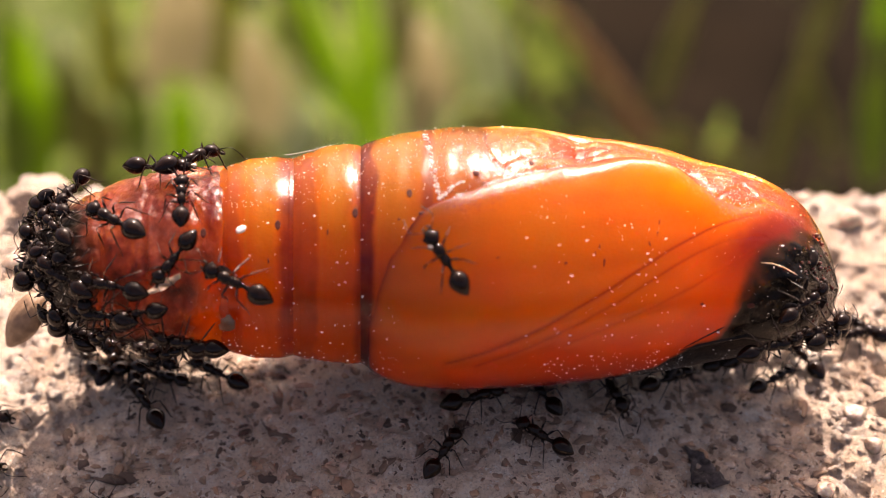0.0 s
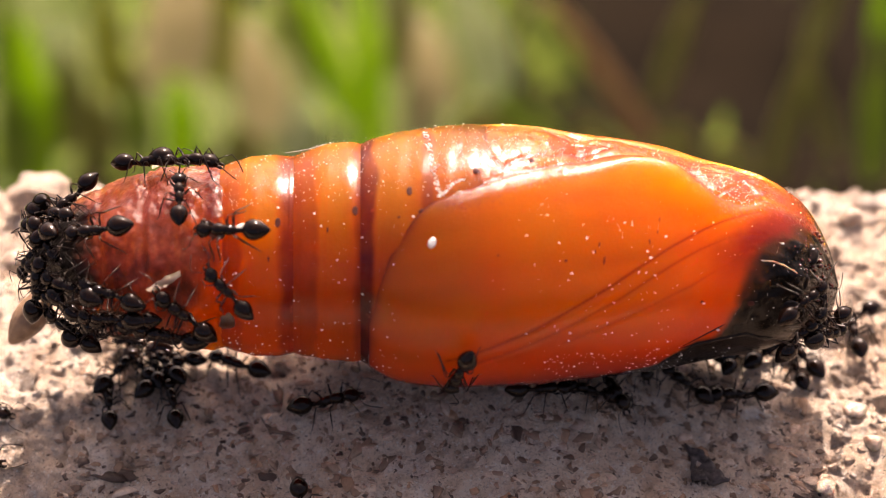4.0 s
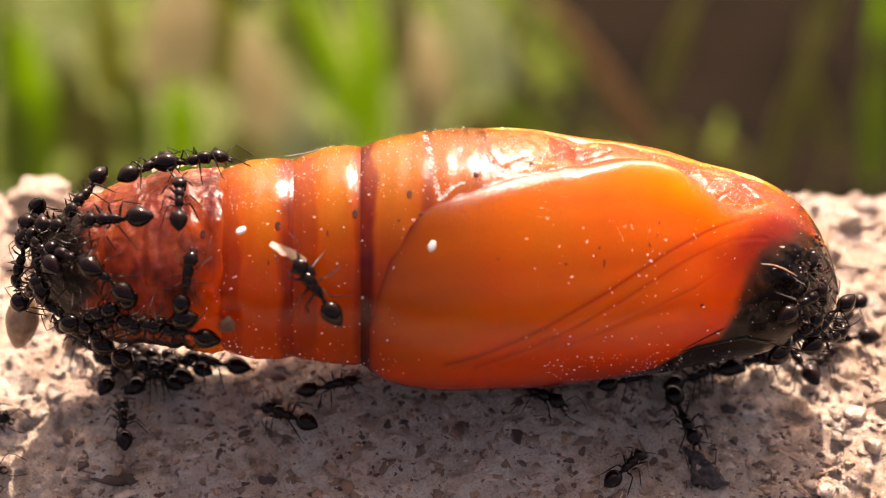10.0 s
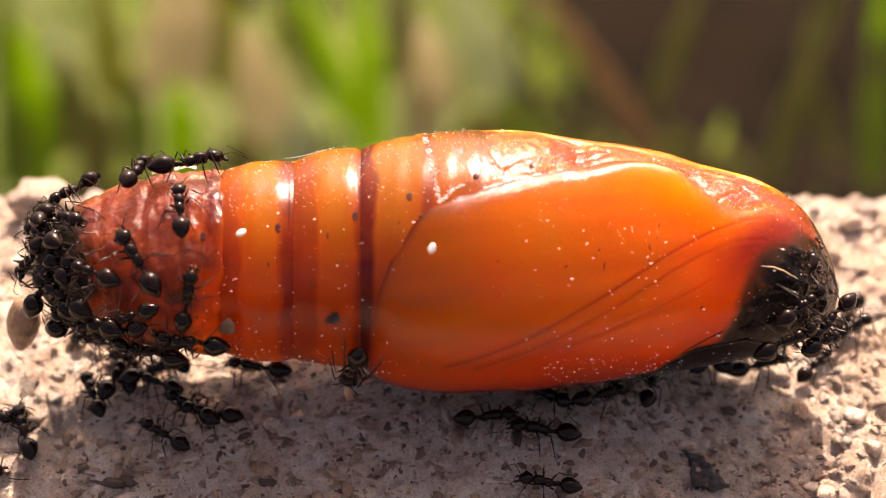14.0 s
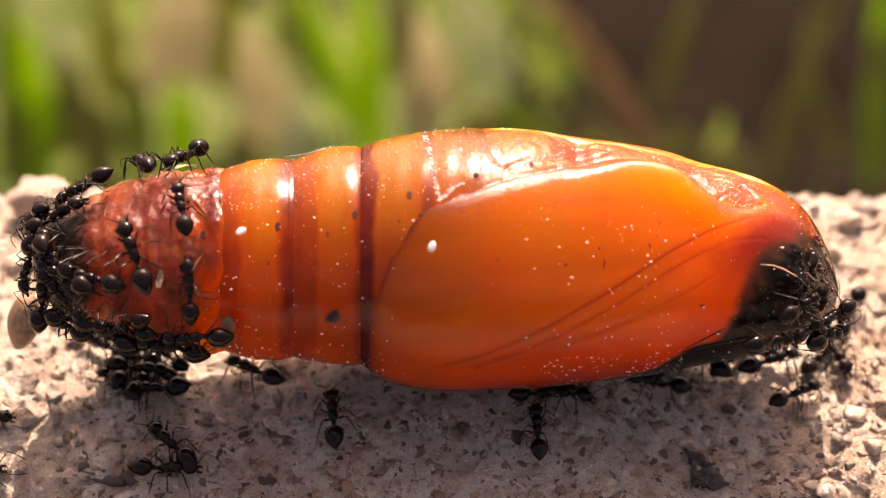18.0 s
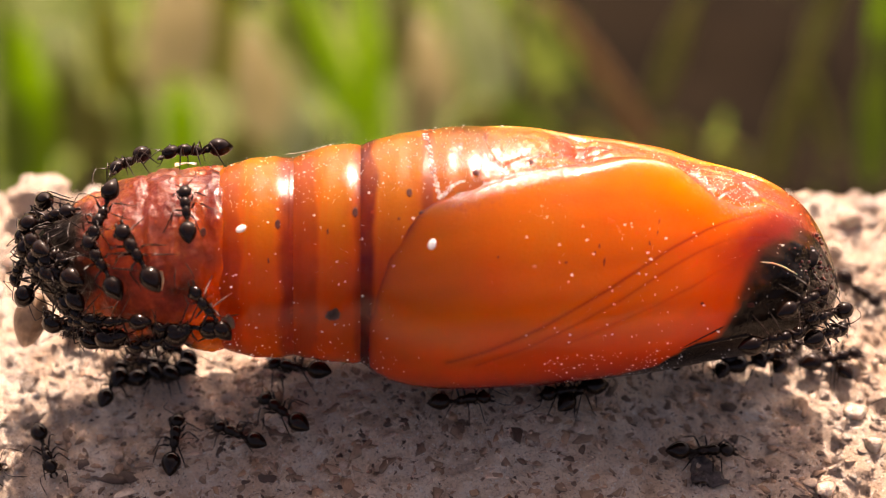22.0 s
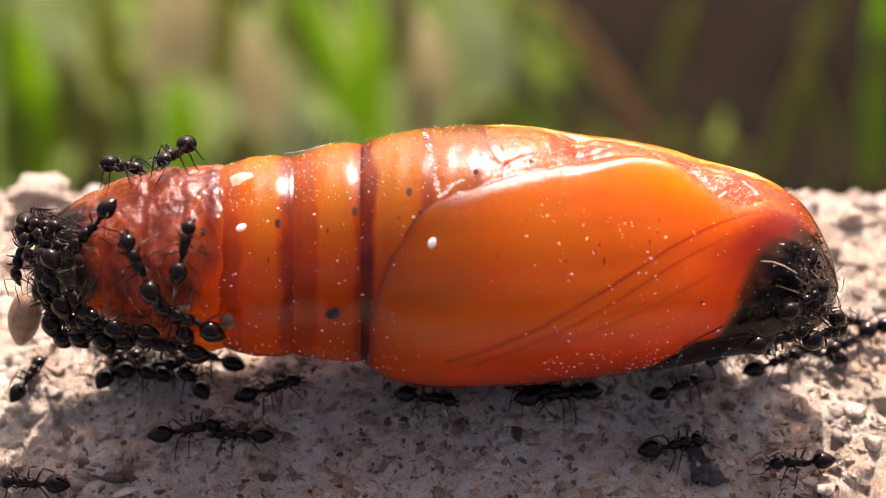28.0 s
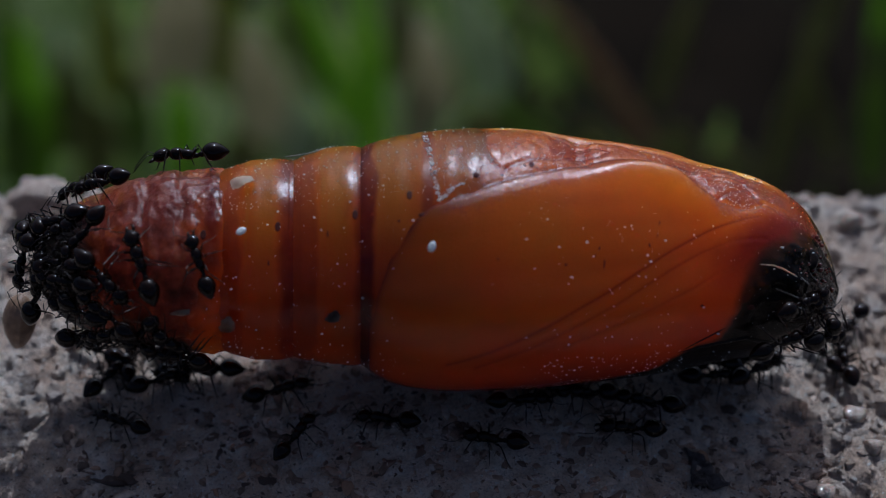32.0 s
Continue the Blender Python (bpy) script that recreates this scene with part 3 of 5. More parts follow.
def fore_marks(x, turn, fold):
    wob = 0.30 * fbm(x * 0.7, turn * 0.04, 6.0, 4, 50)
    reach = x + wob - np.interp(fold, [e[0] for e in ROT_EDGE], [e[1] for e in ROT_EDGE])
    rot = 0.55 * step(-0.55, 0.35, reach) + 0.42 * step(0.2, 1.3, reach + 0.5 * fbm(x * 1.4, turn * 0.1, 1.0, 3, 51) + 0.7 * step(-22, -40, fold))
    band = 1.0 * step(-2.4, -0.4, reach) * (0.35 + 0.65 * step(10, 45, fold))
    for line, s in zip(VEINS, (0.62, 0.42, 0.32)):
        d = trace(x, fold, line)
        band = np.maximum(band, s * np.exp(-(d / 0.045) ** 2) + 0.10 * np.exp(-(d / 0.3) ** 2))
    band = np.maximum(band, 0.9 * np.exp(-(trace(x, fold, WING_TOP) / 0.07) ** 2) * (1 - step(9.8, 10.4, x)))
    for line in CREASES:
        band = np.maximum(band, 0.85 * np.exp(-(trace(x, fold + 2 * fbm(x * 1.1, fold * 0.05, 3.0, 2, 90), line) / 0.07) ** 2))
    top = np.interp(x, [p[0] for p in WING_TOP], [p[1] for p in WING_TOP])
    above = step(0, 6, fold - top)
    band = np.maximum(band, above * 0.60 * step(0.0, 0.55, fbm(x * 0.7, turn * 0.05, 0.0, 5, 55)) * step(1.8, 3.2, x))
    band = np.maximum(band, above * (0.25 + 0.75 * step(4.2, 6.5, x) + 0.30 * step(10.5, 12.4, x)) * (0.55 + 0.3 * fbm(x * 0.9, turn * 0.05, 0.0, 3, 58)))
    start = np.interp(fold, [e[0] for e in FRONT_EDGE], [e[1] for e in FRONT_EDGE])
    band = np.maximum(band, 0.95 * np.exp(-(x - start) / 0.16) + 0.10 * np.exp(-(x - start) / 0.8) * step(70, 30, fold))
    # falloff of light down the flank and near the stone, painted dark
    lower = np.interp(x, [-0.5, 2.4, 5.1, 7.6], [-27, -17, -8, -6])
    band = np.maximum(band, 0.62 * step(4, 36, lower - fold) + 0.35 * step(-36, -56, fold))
    # same reddened shade painted under the wing cases
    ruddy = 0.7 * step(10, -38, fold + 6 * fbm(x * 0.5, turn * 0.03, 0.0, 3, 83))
    streak = grit(x * 0.25 + fold * 0.012, fold * 0.16 - x * 0.35, 2.0, 81)
    band = np.maximum(band, 0.10 + 0.12 * streak)
    flank = 0.95 * np.exp(-((x - 3.0) / 7.5) ** 2 - ((fold - 14) / 44) ** 2)
    pale = np.clip(flank * (1 + 0.25 * fbm(x * 0.5, turn * 0.03, 0.0, 3, 77)), 0, 1)
    frost = np.maximum(above, step(-17, -3, fold - top)) * step(-0.4, 0.8, x) * (1 - step(0.3, 0.6, rot)) * (1 - 0.6 * step(0.1, 0.5, fbm(x * 0.45, turn * 0.03, 2.0, 2, 71)))
    return {"band": np.clip(band, 0, 1), "rot": np.clip(rot, 0, 1), "pale": pale, "raw": 0 * x, "frost": np.clip(frost, 0, 1), "ruddy": ruddy}


def shell_spot(x, fold, lift=0.0):
    """A place on the near flank of the shell, fold degrees up round it as the shell lies."""
    p = pupa_point(np.array(x), np.array(fold + ROLL), lift)
    r = float(smooth_line(np.array(x), GIRTH, 1))
    return Vector((float(p[0]) * (1 - 0.9 * r * math.cos(radians(fold + ROLL - 40)) / 53.0), float(p[1]), float(p[2])))


def build_pupa():
    pupa = thing("pupa", "glossy orange-brown moth pupa with blackened head on the stone", "pupa")
    shell("tail", -15.15, -8.05, pupa, relief=tail_relief, marks=tail_marks, label="torn, raw reddish tail end")
    for a, b, bands, stripes in ((-8.2, -5.33, ((-5.92, -5.1, 0.72), (-8.3, -7.45, 0.42)), ((-6.55, 0.42, 0.9), (-7.18, 0.07, 0.8), (-6.25, 0.10, 0.5))),
                                 (-5.5, -2.95, ((-5.5, -4.62, 0.45), (-3.16, -2.9, 0.62)), ((-4.38, 0.08, 0.9), (-3.78, 0.40, 1.0), (-4.15, 0.06, 0.5))),
                                 (-3.05, 2.2, ((-3.1, -2.50, 0.85), (-0.72, -0.3, 0.5)), ((-2.36, 0.07, 0.9), (-1.55, 0.55, 1.0), (-2.1, 0.25, 0.5)))):
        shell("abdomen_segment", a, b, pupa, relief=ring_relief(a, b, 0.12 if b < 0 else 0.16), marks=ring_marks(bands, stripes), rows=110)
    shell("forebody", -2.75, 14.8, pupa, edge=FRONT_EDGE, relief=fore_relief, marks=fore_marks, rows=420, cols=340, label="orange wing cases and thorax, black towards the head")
    for x, turn in ((-5.66, 57.7), (-2.98, 60.3), (-1.13, 68.8), (-8.27, 55.4)):
        bm = bmesh.new()
        blob(bm, (0, 0, 0), (0.10, 0.02, 0.17), lambda c: Vector((c.x, c.y * (1 - 0.8 * math.exp(-3 * (c.x * c.x + c.z * c.z))), c.z)) * (1 + 0.25 * noise.noise(c * 1.5)))
        place = Vector(pupa_point(np.array(x), np.array(turn), 0.0))
        ob = part("spiracle", bm, DARK, pupa, "dark oval breathing hole")
        ob.matrix_basis = Matrix.Translation(place * MM) @ Matrix.Rotation(radians(-turn), 4, "X")
    for x, fold, wide, tall in ((4.47, 25.8, 0.06, 0.05), (7.47, 54.8, 0.05, 0.05), (9.47, 5.0, 0.07, 0.05), (11.23, 2.1, 0.20, 0.10), (7.9, 46, 0.025, 0.12), (7.83, 40, 0.02, 0.12),
                                (7.54, 35, 0.03, 0.10), (7.54, 28, 0.03, 0.08), (5.70, 33, 0.035, 0.09), (5.88, 26, 0.03, 0.16), (5.55, 30, 0.02, 0.10), (-4.2, 38, 0.03, 0.12), (-6.37, 25.4, 0.03, 0.10),
                                (-0.75, 46, 0.13, 0.07), (-1.6, 44, 0.05, 0.05), (3.23, 71.3, 0.09, 0.13), (1.2, 63.7, 0.09, 0.12), (11.46, 61.7, 0.06, 0.08), (2.0, 27, 0.04, 0.04)):
        bm = bmesh.new()
        blob(bm, (0, 0, 0), (wide, 0.03, tall), lambda c: c * (1 + 0.4 * noise.noise(c * 2 + Vector((x, 0, fold)))), 10, 8)
        ob = part("scar", bm, DARK, pupa)
        ob.matrix_basis = Matrix.Translation(shell_spot(x, fold, 0.05 if x > -1 else 0.0) * MM) @ Matrix.Rotation(radians(-fold - ROLL), 4, "X") @ pose(0, 0, 0, 0, 12 * math.sin(x * 9), 0)
    # the blackened head: eye, mouth plates, leg sheath, drops of fluid
    for x, fold, wide, tall, high, name, label in ((12.72, -5.6, 0.50, 0.42, 0.30, "eye_bulge", "black rounded eye swelling"), (13.60, 45, 0.30, 0.42, 0.18, "mouth_plate", "smooth dark plate on the head"),
                                                   (14.0, 0, 0.28, 0.34, 0.22, "mouth_plate", ""), (13.2, -36, 0.36, 0.22, 0.16, "mouth_plate", ""), (13.3, 18, 0.24, 0.34, 0.20, "mouth_plate", "")):
        bm = bmesh.new()
        blob(bm, (0, 0, 0), (wide, high, tall), lambda c: Vector((c.x, c.y * (1 - 0.35 * math.exp(-6 * (c.x * c.x + c.z * c.z))), c.z)) * (1 + 0.22 * noise.noise(c * 1.4 + Vector((x, fold, 0)))), 22, 16)
        ob = part(name, bm, TAR, pupa, label)
        ob.matrix_basis = Matrix.Translation(shell_spot(x, fold, -0.05) * MM) @ Matrix.Rotation(radians(-fold - ROLL), 4, "X")
    for line, thick in ((((12.6, -40), (11.9, -31), (11.1, -21), (10.1, -22.5), (8.6, -26)), 0.11), (((12.2, -12), (11.1, -3), (10.1, -13), (8.8, -24)), 0.05)):
        bm = bmesh.new()
        tube(bm, [shell_spot(x, f, 0.02) for x, f in line], [thick * w for w in (0.5, 1.0, 1.0, 0.8, 0.3)[:len(line)]], 8)
        part("leg_sheath", bm, TAR, pupa, "blackened leg sheath along the underside")
    bm = bmesh.new()
    tube(bm, [shell_spot(11.63, 29.3, 0.05), shell_spot(12.1, 29.5, 0.14), shell_spot(12.5, 28, 0.16), shell_spot(13.09, 23.6, 0.12)], [0.012, 0.022, 0.028, 0.02], 6)
    part("fibre", bm, WISP, pupa, "pale fibre sticking to the head")
    rng = random.Random(12)
    bm = bmesh.new()
    for k in range(150):
        x, fold = rng.uniform(12.7, 14.6), rng.uniform(-30, 85)
        if x < 13.6 and not 15 < fold < 60:
            continue
        r = 0.02 + 0.06 * rng.random() ** 2
        blob(bm, shell_spot(x, fold, 0.04), (r * rng.uniform(0.8, 1.5), r, r * rng.uniform(0.8, 1.5)), None, 8, 6)
    part("droplets", bm, SYRUP, pupa, "glistening dark beads of fluid on the head")
    # pale crust along the torn front rim of the thorax
    rng = random.Random(4)
    bm = bmesh.new()
    path = ((-0.65, 110), (-0.5, 95), (-0.37, 84), (-0.23, 71), (-0.08, 65), (0.31, 71), (0.7, 73))
    for (xa, ta), (xb, tb) in zip(path, path[1:]):
        for k in range(34):
            u = rng.random()
            c = Vector(pupa_point(np.array(xa + (xb - xa) * u + rng.uniform(-0.09, 0.09)), np.array(ta + (tb - ta) * u), 0.02))
            s = rng.uniform(0.010, 0.042)
            blob(bm, c, (s, s * rng.uniform(0.5, 1), s * rng.uniform(0.6, 1.4)), lambda p: p * (1 + 0.5 * noise.noise(p * 1.7 + c)), 7, 5)
    part("crust", bm, SPECK, pupa, "whitish crumbling crust on the torn rim")


# ---- the ants ----
def gaster_shape(c):
    k = 1.0 if c.x > 0 else 1.0 - 0.55 * c.x * c.x
    return Vector((c.x * (1.18 if c.x < 0 else 0.9), c.y * k * (1.05 if c.x > -0.2 else 1.0), c.z * k))


def build_ant():
    """One worker ant, 2.8 mm long; it heads along x and stands at its origin."""
    ant = thing("ant", "shiny black worker ant with a pointed abdomen", "ant", "ants on and round the pupa")
    bm = bmesh.new()
    blob(bm, (-1.00, 0, 0.56), (0.42, 0.315, 0.30), gaster_shape, 18, 12, -4)
    part("gaster", bm, CHITIN, ant)
    bm = bmesh.new()
    blob(bm, (-0.60, 0, 0.50), (0.10, 0.09, 0.10), None, 10, 8)
    blob(bm, (-0.44, 0, 0.47), (0.11, 0.08, 0.09), None, 10, 8)
    part("waist", bm, CHITIN, ant)
    bm = bmesh.new()
    blob(bm, (0.16, 0, 0.56), (0.27, 0.20, 0.20), None, 14, 10)
    blob(bm, (-0.17, 0, 0.52), (0.27, 0.165, 0.17), None, 14, 10, -10)
    part("thorax", bm, CHITIN, ant)
    bm = bmesh.new()
    blob(bm, (0.64, 0, 0.54), (0.29, 0.26, 0.20), lambda c: Vector((c.x, c.y * (1.0 - 0.22 * max(c.x, 0)), c.z)), 16, 12, 25)
    head = part("head", bm, CHITIN, ant)
    for s in (1, -1):
        bm = bmesh.new()
        blob(bm, (0.66, s * 0.235, 0.60), (0.075, 0.05, 0.06), None, 8, 6)
        part("eye", bm, CHITIN, head)
        bm = bmesh.new()
        tube(bm, [(0.88, s * 0.10, 0.42), (1.00, s * 0.11, 0.36), (1.07, s * 0.02, 0.32)], [0.055, 0.045, 0.012])
        part("mandible", bm, LIMB, head)
        bm = bmesh.new()
        tube(bm, [(0.84, s * 0.10, 0.56), (0.98, s * 0.30, 0.64), (1.10, s * 0.46, 0.66), (1.30, s * 0.47, 0.52), (1.52, s * 0.40, 0.34), (1.62, s * 0.36, 0.24)], [0.018, 0.015, 0.017, 0.014, 0.020, 0.012])
        part("antenna", bm, LIMB, head)["side"] = s
        for n, (hx, yaw, span) in enumerate(((0.24, 42, 0.66), (0.0, -8, 0.66), (-0.22, -48, 0.80))):
            bm = bmesh.new()
            d = Vector((math.sin(radians(yaw)), s * math.cos(radians(yaw)), 0))
            pts = [(0, 0, 0.0), d * 0.10 + Vector((0, 0, 0.02)), d * 0.30 * span + Vector((0, 0, 0.22)), d * 0.52 * span + Vector((0, 0, 0.34)),
                   d * 0.72 * span + Vector((0, 0, 0.10)), d * 0.92 * span + Vector((0, 0, -0.20)), d * 1.05 * span + Vector((0, 0, -0.36)), d * 1.20 * span + Vector((0, 0, -0.41))]
            tube(bm, pts, [0.040, 0.036, 0.042, 0.024, 0.029, 0.020, 0.013, 0.009])
            leg = part("leg", bm, LIMB, ant)
            leg.location = Vector((hx, s * 0.11, 0.42)) * MM
            leg["side"], leg["order"] = s, n
    return ant


def on_ground(x, y, heading):
    z = float(stone_height(x, y))
    fall = [float(stone_fall(np.array(a), np.array(b))) for a, b in ((x - 0.5, y), (x + 0.5, y), (x, y - 0.5), (x, y + 0.5))]
    n = Vector((fall[0] - fall[1], fall[2] - fall[3], 1.0)).normalized()
    lean = Vector((0, 0, 1)).rotation_difference(n).to_matrix().to_4x4()
    return Matrix.Translation(Vector((x, y, z)) * MM) @ lean @ Matrix.Rotation(radians(heading), 4, "Z")


def on_pupa(x, turn, heading):
    """Stands on the shell; heading 0 is along the pupa towards its head, 90 is up over its back."""
    e = 0.05
    p = Vector(pupa_point(np.array(x), np.array(turn), 0.04))
    a = Vector(pupa_point(np.array(min(x + e, 14.7)), np.array(turn), 0.04)) - Vector(pupa_point(np.array(max(x - e, -15.0)), np.array(turn), 0.04))
    a.normalize()
    b = Vector(pupa_point(np.array(x), np.array(turn + 2.0), 0.04)) - p
    n = a.cross(b).normalized()
    b = n.cross(a)
    h = radians(heading)
    fwd = a * math.cos(h) + b * math.sin(h)
    side = n.cross(fwd)
    m = Matrix((fwd, side, n)).transposed().to_4x4()
    return Matrix.Translation(p * MM) @ m


ANT = build_ant()
COLONY = [ANT] + [copy_thing(ANT, Matrix()) for k in range(69)]
ANTS = []
END = 32.0


def worker():
    """The next ant, each of slightly its own size."""
    ant = COLONY[len(ANTS)]
    size = 1.07 + 0.10 * math.sin(len(ANTS) * 2.4)
    ant.scale = (size, size, size)
    ANTS.append(ant)
    return ant


def stride(ant, times, travel):
    """Swings the legs in two sets of three as the ant covers ground, and waves its feelers."""
    seed = len(ANTS) * 1.7
    for part_ob in ant.children_recursive:
        kind = part_ob.name.split(".")[0]
        if kind == "leg":
            side, order = part_ob["side"], part_ob["order"]
            foot = 0.0 if (order + (side > 0)) % 2 else math.pi
            home, rows, last = part_ob.location.copy(), [], -9.0
            splay = 9 * math.sin(seed * 3 + order * 2 + side)
            for t, s in zip(times, travel):
                if abs(s - last) > 0.05 or t in (times[0], times[-1]):
                    a = 19 * math.sin(2 * math.pi * s / 1.5 + foot) + splay
                    lift = 7 * side * math.cos(2 * math.pi * s / 1.5 + foot)
                    rows.append((t, Matrix.Translation(home) @ pose(0, 0, 0, lift, 0, -a * side)))
                    last = s
            walk(part_ob, rows)
        elif kind == "antenna":
            side = 1 if part_ob["side"] > 0 else -1
            root = Vector((0.84, side * 0.10, 0.56)) * MM
            rows = []
            for k in range(0, 41):
                t = k * 0.8
                a, b = 14 * math.sin(seed + k * 1.9 + side), 12 * math.sin(seed * 2 + k * 2.7)
                rows.append((t, Matrix.Translation(root) @ pose(0, 0, 0, 0, b, a) @ Matrix.Translation(-root)))
            walk(part_ob, rows)


def follow(stand, rows):
    """An ant goes through rows of (seconds, place, place, heading) on the pupa or the stone, never quite still."""
    ant = worker()
    r = np.array(rows, float)
    if r[0, 0] > 0:
        r = np.vstack([[0.0, *r[0, 1:]], r])
    if r[-1, 0] < END:
        r = np.vstack([r, [END, *r[-1, 1:]]])
    seed = len(ANTS) * 0.77
    times = np.arange(0, END + 0.01, 0.125)
    cols = [np.interp(times, r[:, 0], r[:, k]) for k in (1, 2, 3)]
    soft = np.array([0.25, 0.5, 0.25])
    cols = [np.convolve(np.pad(c, 1, mode="edge"), soft, "valid") for c in cols]
    girth = 0.055 if stand is on_pupa else 1.0
    cols[0] = cols[0] + 0.05 * np.sin(times * 2.1 + seed * 9)
    cols[1] = cols[1] + (0.05 * np.sin(times * 1.7 + seed * 5)) / girth
    cols[2] = cols[2] + 4 * np.sin(times * 1.3 + seed * 7) + 2 * np.sin(times * 3.7 + seed)
    step_len = np.hypot(np.diff(cols[0]), np.diff(cols[1]) * girth) + 0.008 * np.abs(np.diff(cols[2]))
    travel = np.concatenate([[0], np.cumsum(step_len)])
    walk(ant, [(float(t), stand(float(a), float(b), float(c))) for t, a, b, c in zip(times[::2], cols[0][::2], cols[1][::2], cols[2][::2])])
    stride(ant, [float(t) for t in times], [float(s) for s in travel])
    return [(float(t), stand(float(a), float(b), float(c))) for t, a, b, c in zip(times[::4], cols[0][::4], cols[1][::4], cols[2][::4])]


def roam(rows):
    return follow(on_ground, rows)


def climb(rows):
    return follow(on_pupa, rows)


def huddle(stand, a, b, heading, seed):
    """An ant of the crowd that gnaws where it is, shifting about."""
    rng = random.Random(seed)
    rows, t = [], 0.0
    wide = 14 if stand is on_pupa else 0.5
    while t < END:
        rows.append((t, max(a + rng.uniform(-0.5, 0.5), -14.8), b + rng.uniform(-1, 1) * wide, heading + rng.uniform(-38, 38)))
        t += rng.uniform(0.9, 2.4)
    return follow(stand, rows)


# ---- small things ----
def on_shell(x, turn, spin=0.0, lift=0.0):
    m = on_pupa(x, turn, spin)
    return m @ Matrix.Translation((0, 0, lift * MM))


def single(name, bm, material, label, category, group=""):
    ob = part(name, bm, material, None, label)
    return tagged(ob, label, category, group)


def scrap_mesh(length, width, seed):
    """A thin, curled, torn scrap."""
    bm = bmesh.new()
    rng = random.Random(seed)
    grid = []
    for i in range(9):
        u = i / 8
        row = []
        for j in range(5):
            v = j / 4 - 0.5
            w = width * (0.35 + 0.65 * math.sin(math.pi * (0.1 + 0.8 * u))) * (1 + rng.uniform(-0.2, 0.2))
            row.append(bm.verts.new((length * (u - 0.5), v * w, 0.10 * length * math.sin(3 * u + v * 2) + rng.uniform(-0.01, 0.01))))
        grid.append(row)
    for a, b in zip(grid, grid[1:]):
        for k in range(4):
            bm.faces.new((a[k], a[k + 1], b[k + 1], b[k]))
    bmesh.ops.solidify(bm, geom=bm.faces[:], thickness=0.02)
    return bm


def build_bits():
    for x, turn, spin in ((-6.91, 55.4, 25), (-0.36, 45.6, 70)):
        bm = bmesh.new()
        blob(bm, (0, 0, 0), (0.19, 0.13, 0.08), lambda c: Vector((c.x, c.y, c.z * (1 - 0.5 * math.exp(-4 * (c.x * c.x + c.y * c.y))))))
        ob = single("white_grain", bm, SPECK, "tiny white oval grain stuck on the orange shell", "grain", "grains on the pupa")
        ob.matrix_basis = on_shell(x, turn, spin, 0.06)
    ob = single("shell_shred", scrap_mesh(0.75, 0.5, 3), WISP, "pale torn shred of skin on the pupa", "shred")
    ob.matrix_basis = on_shell(-7.46, 2, 60, 0.10)
    # dust over the shell
    rng = np.random.RandomState(3)
    bm = bmesh.new()
    bmesh.ops.create_icosphere(bm, subdivisions=1, radius=1.0)
    v0 = np.array([p.co[:] for p in bm.verts])
    f0 = np.array([[q.index for q in p.verts] for p in bm.faces])
    bm.free()
    vs, fs, n = [], [], 0
    for k in range(1500):
        x = rng.uniform(-9, 13.2) if k % 3 else rng.uniform(-8, 8)
        turn = rng.uniform(-50, 130) if rng.rand() < 0.6 else rng.uniform(-45, -8)
        if turn < -8 and rng.rand() < 0.5:
            x = rng.uniform(0, 11)
        r = 0.007 + 0.027 * rng.rand() ** 4.0
        if x > 8.5 and turn < 0 and rng.rand() < 0.8:
            continue
        vs.append(v0 * r * np.array([1 + rng.rand(), 1, 1]) + pupa_point(np.array(x), np.array(turn), 0.035))
        fs.append(f0 + n)
        n += len(v0)
    # finer grains where the bloom lies thick, standing in for the highlight's glitter
    for k in range(2000):
        x = rng.uniform(-0.3, 11.5) if k % 5 else rng.uniform(-8, -0.5)
        turn = ROLL + (74 + rng.normal() * 11 if k % 5 else rng.uniform(55, 95))
        r = 0.008 + 0.013 * rng.rand() ** 2
        vs.append(v0 * r + np.array(shell_spot(x, turn - ROLL, 0.06 if k % 5 else 0.0)))
        fs.append(f0 + n)
        n += len(v0)
    ob = new("dust", sheet_mesh("dust", np.concatenate(vs), np.concatenate(fs), SPECK))
    tagged(ob, "white dust specks sprinkled over the pupa, the finest standing in for glitter", "dust", kind="stuff")
    # silk
    bm = bmesh.new()
    a, b = Vector(pupa_point(np.array(-5.75), np.array(122.0), 0.06)), Vector(pupa_point(np.array(-4.2), np.array(116.0), 0.06))
    tube(bm, [a.lerp(b, k / 8) + Vector((0, 0, -0.06 * math.sin(math.pi * k / 8))) for k in range(9)], [0.010] * 9, 5)
    single("silk_thread", bm, SPECK, "fine white silk thread spanning two segments", "thread")
    # flake of charred bark
    rng2 = random.Random(8)
    bm = bmesh.new()
    ring = [(0.85, -0.85), (0.55, -0.1), (0.15, 0.2), (-0.05, 0.55), (-0.65, 1.0), (-0.45, 0.35), (-0.55, -0.2), (-0.5, -0.75), (0.1, -0.9)]
    face = bm.faces.new([bm.verts.new((x, y, 0)) for x, y in ring])
    bmesh.ops.triangulate(bm, faces=[face])
    bmesh.ops.subdivide_edges(bm, edges=bm.edges[:], cuts=4, use_grid_fill=True)
    for p in bm.verts:
        p.co += Vector((0.12 * noise.noise(p.co * 3), 0.12 * noise.noise(p.co * 3 + Vector((7, 0, 0))), 0.30 * noise.noise(p.co * 2.6)))
    bmesh.ops.solidify(bm, geom=bm.faces[:], thickness=0.16)
    ob = single("bark_flake", bm, BARK, "black charred bark flake lying on the stone", "flake")
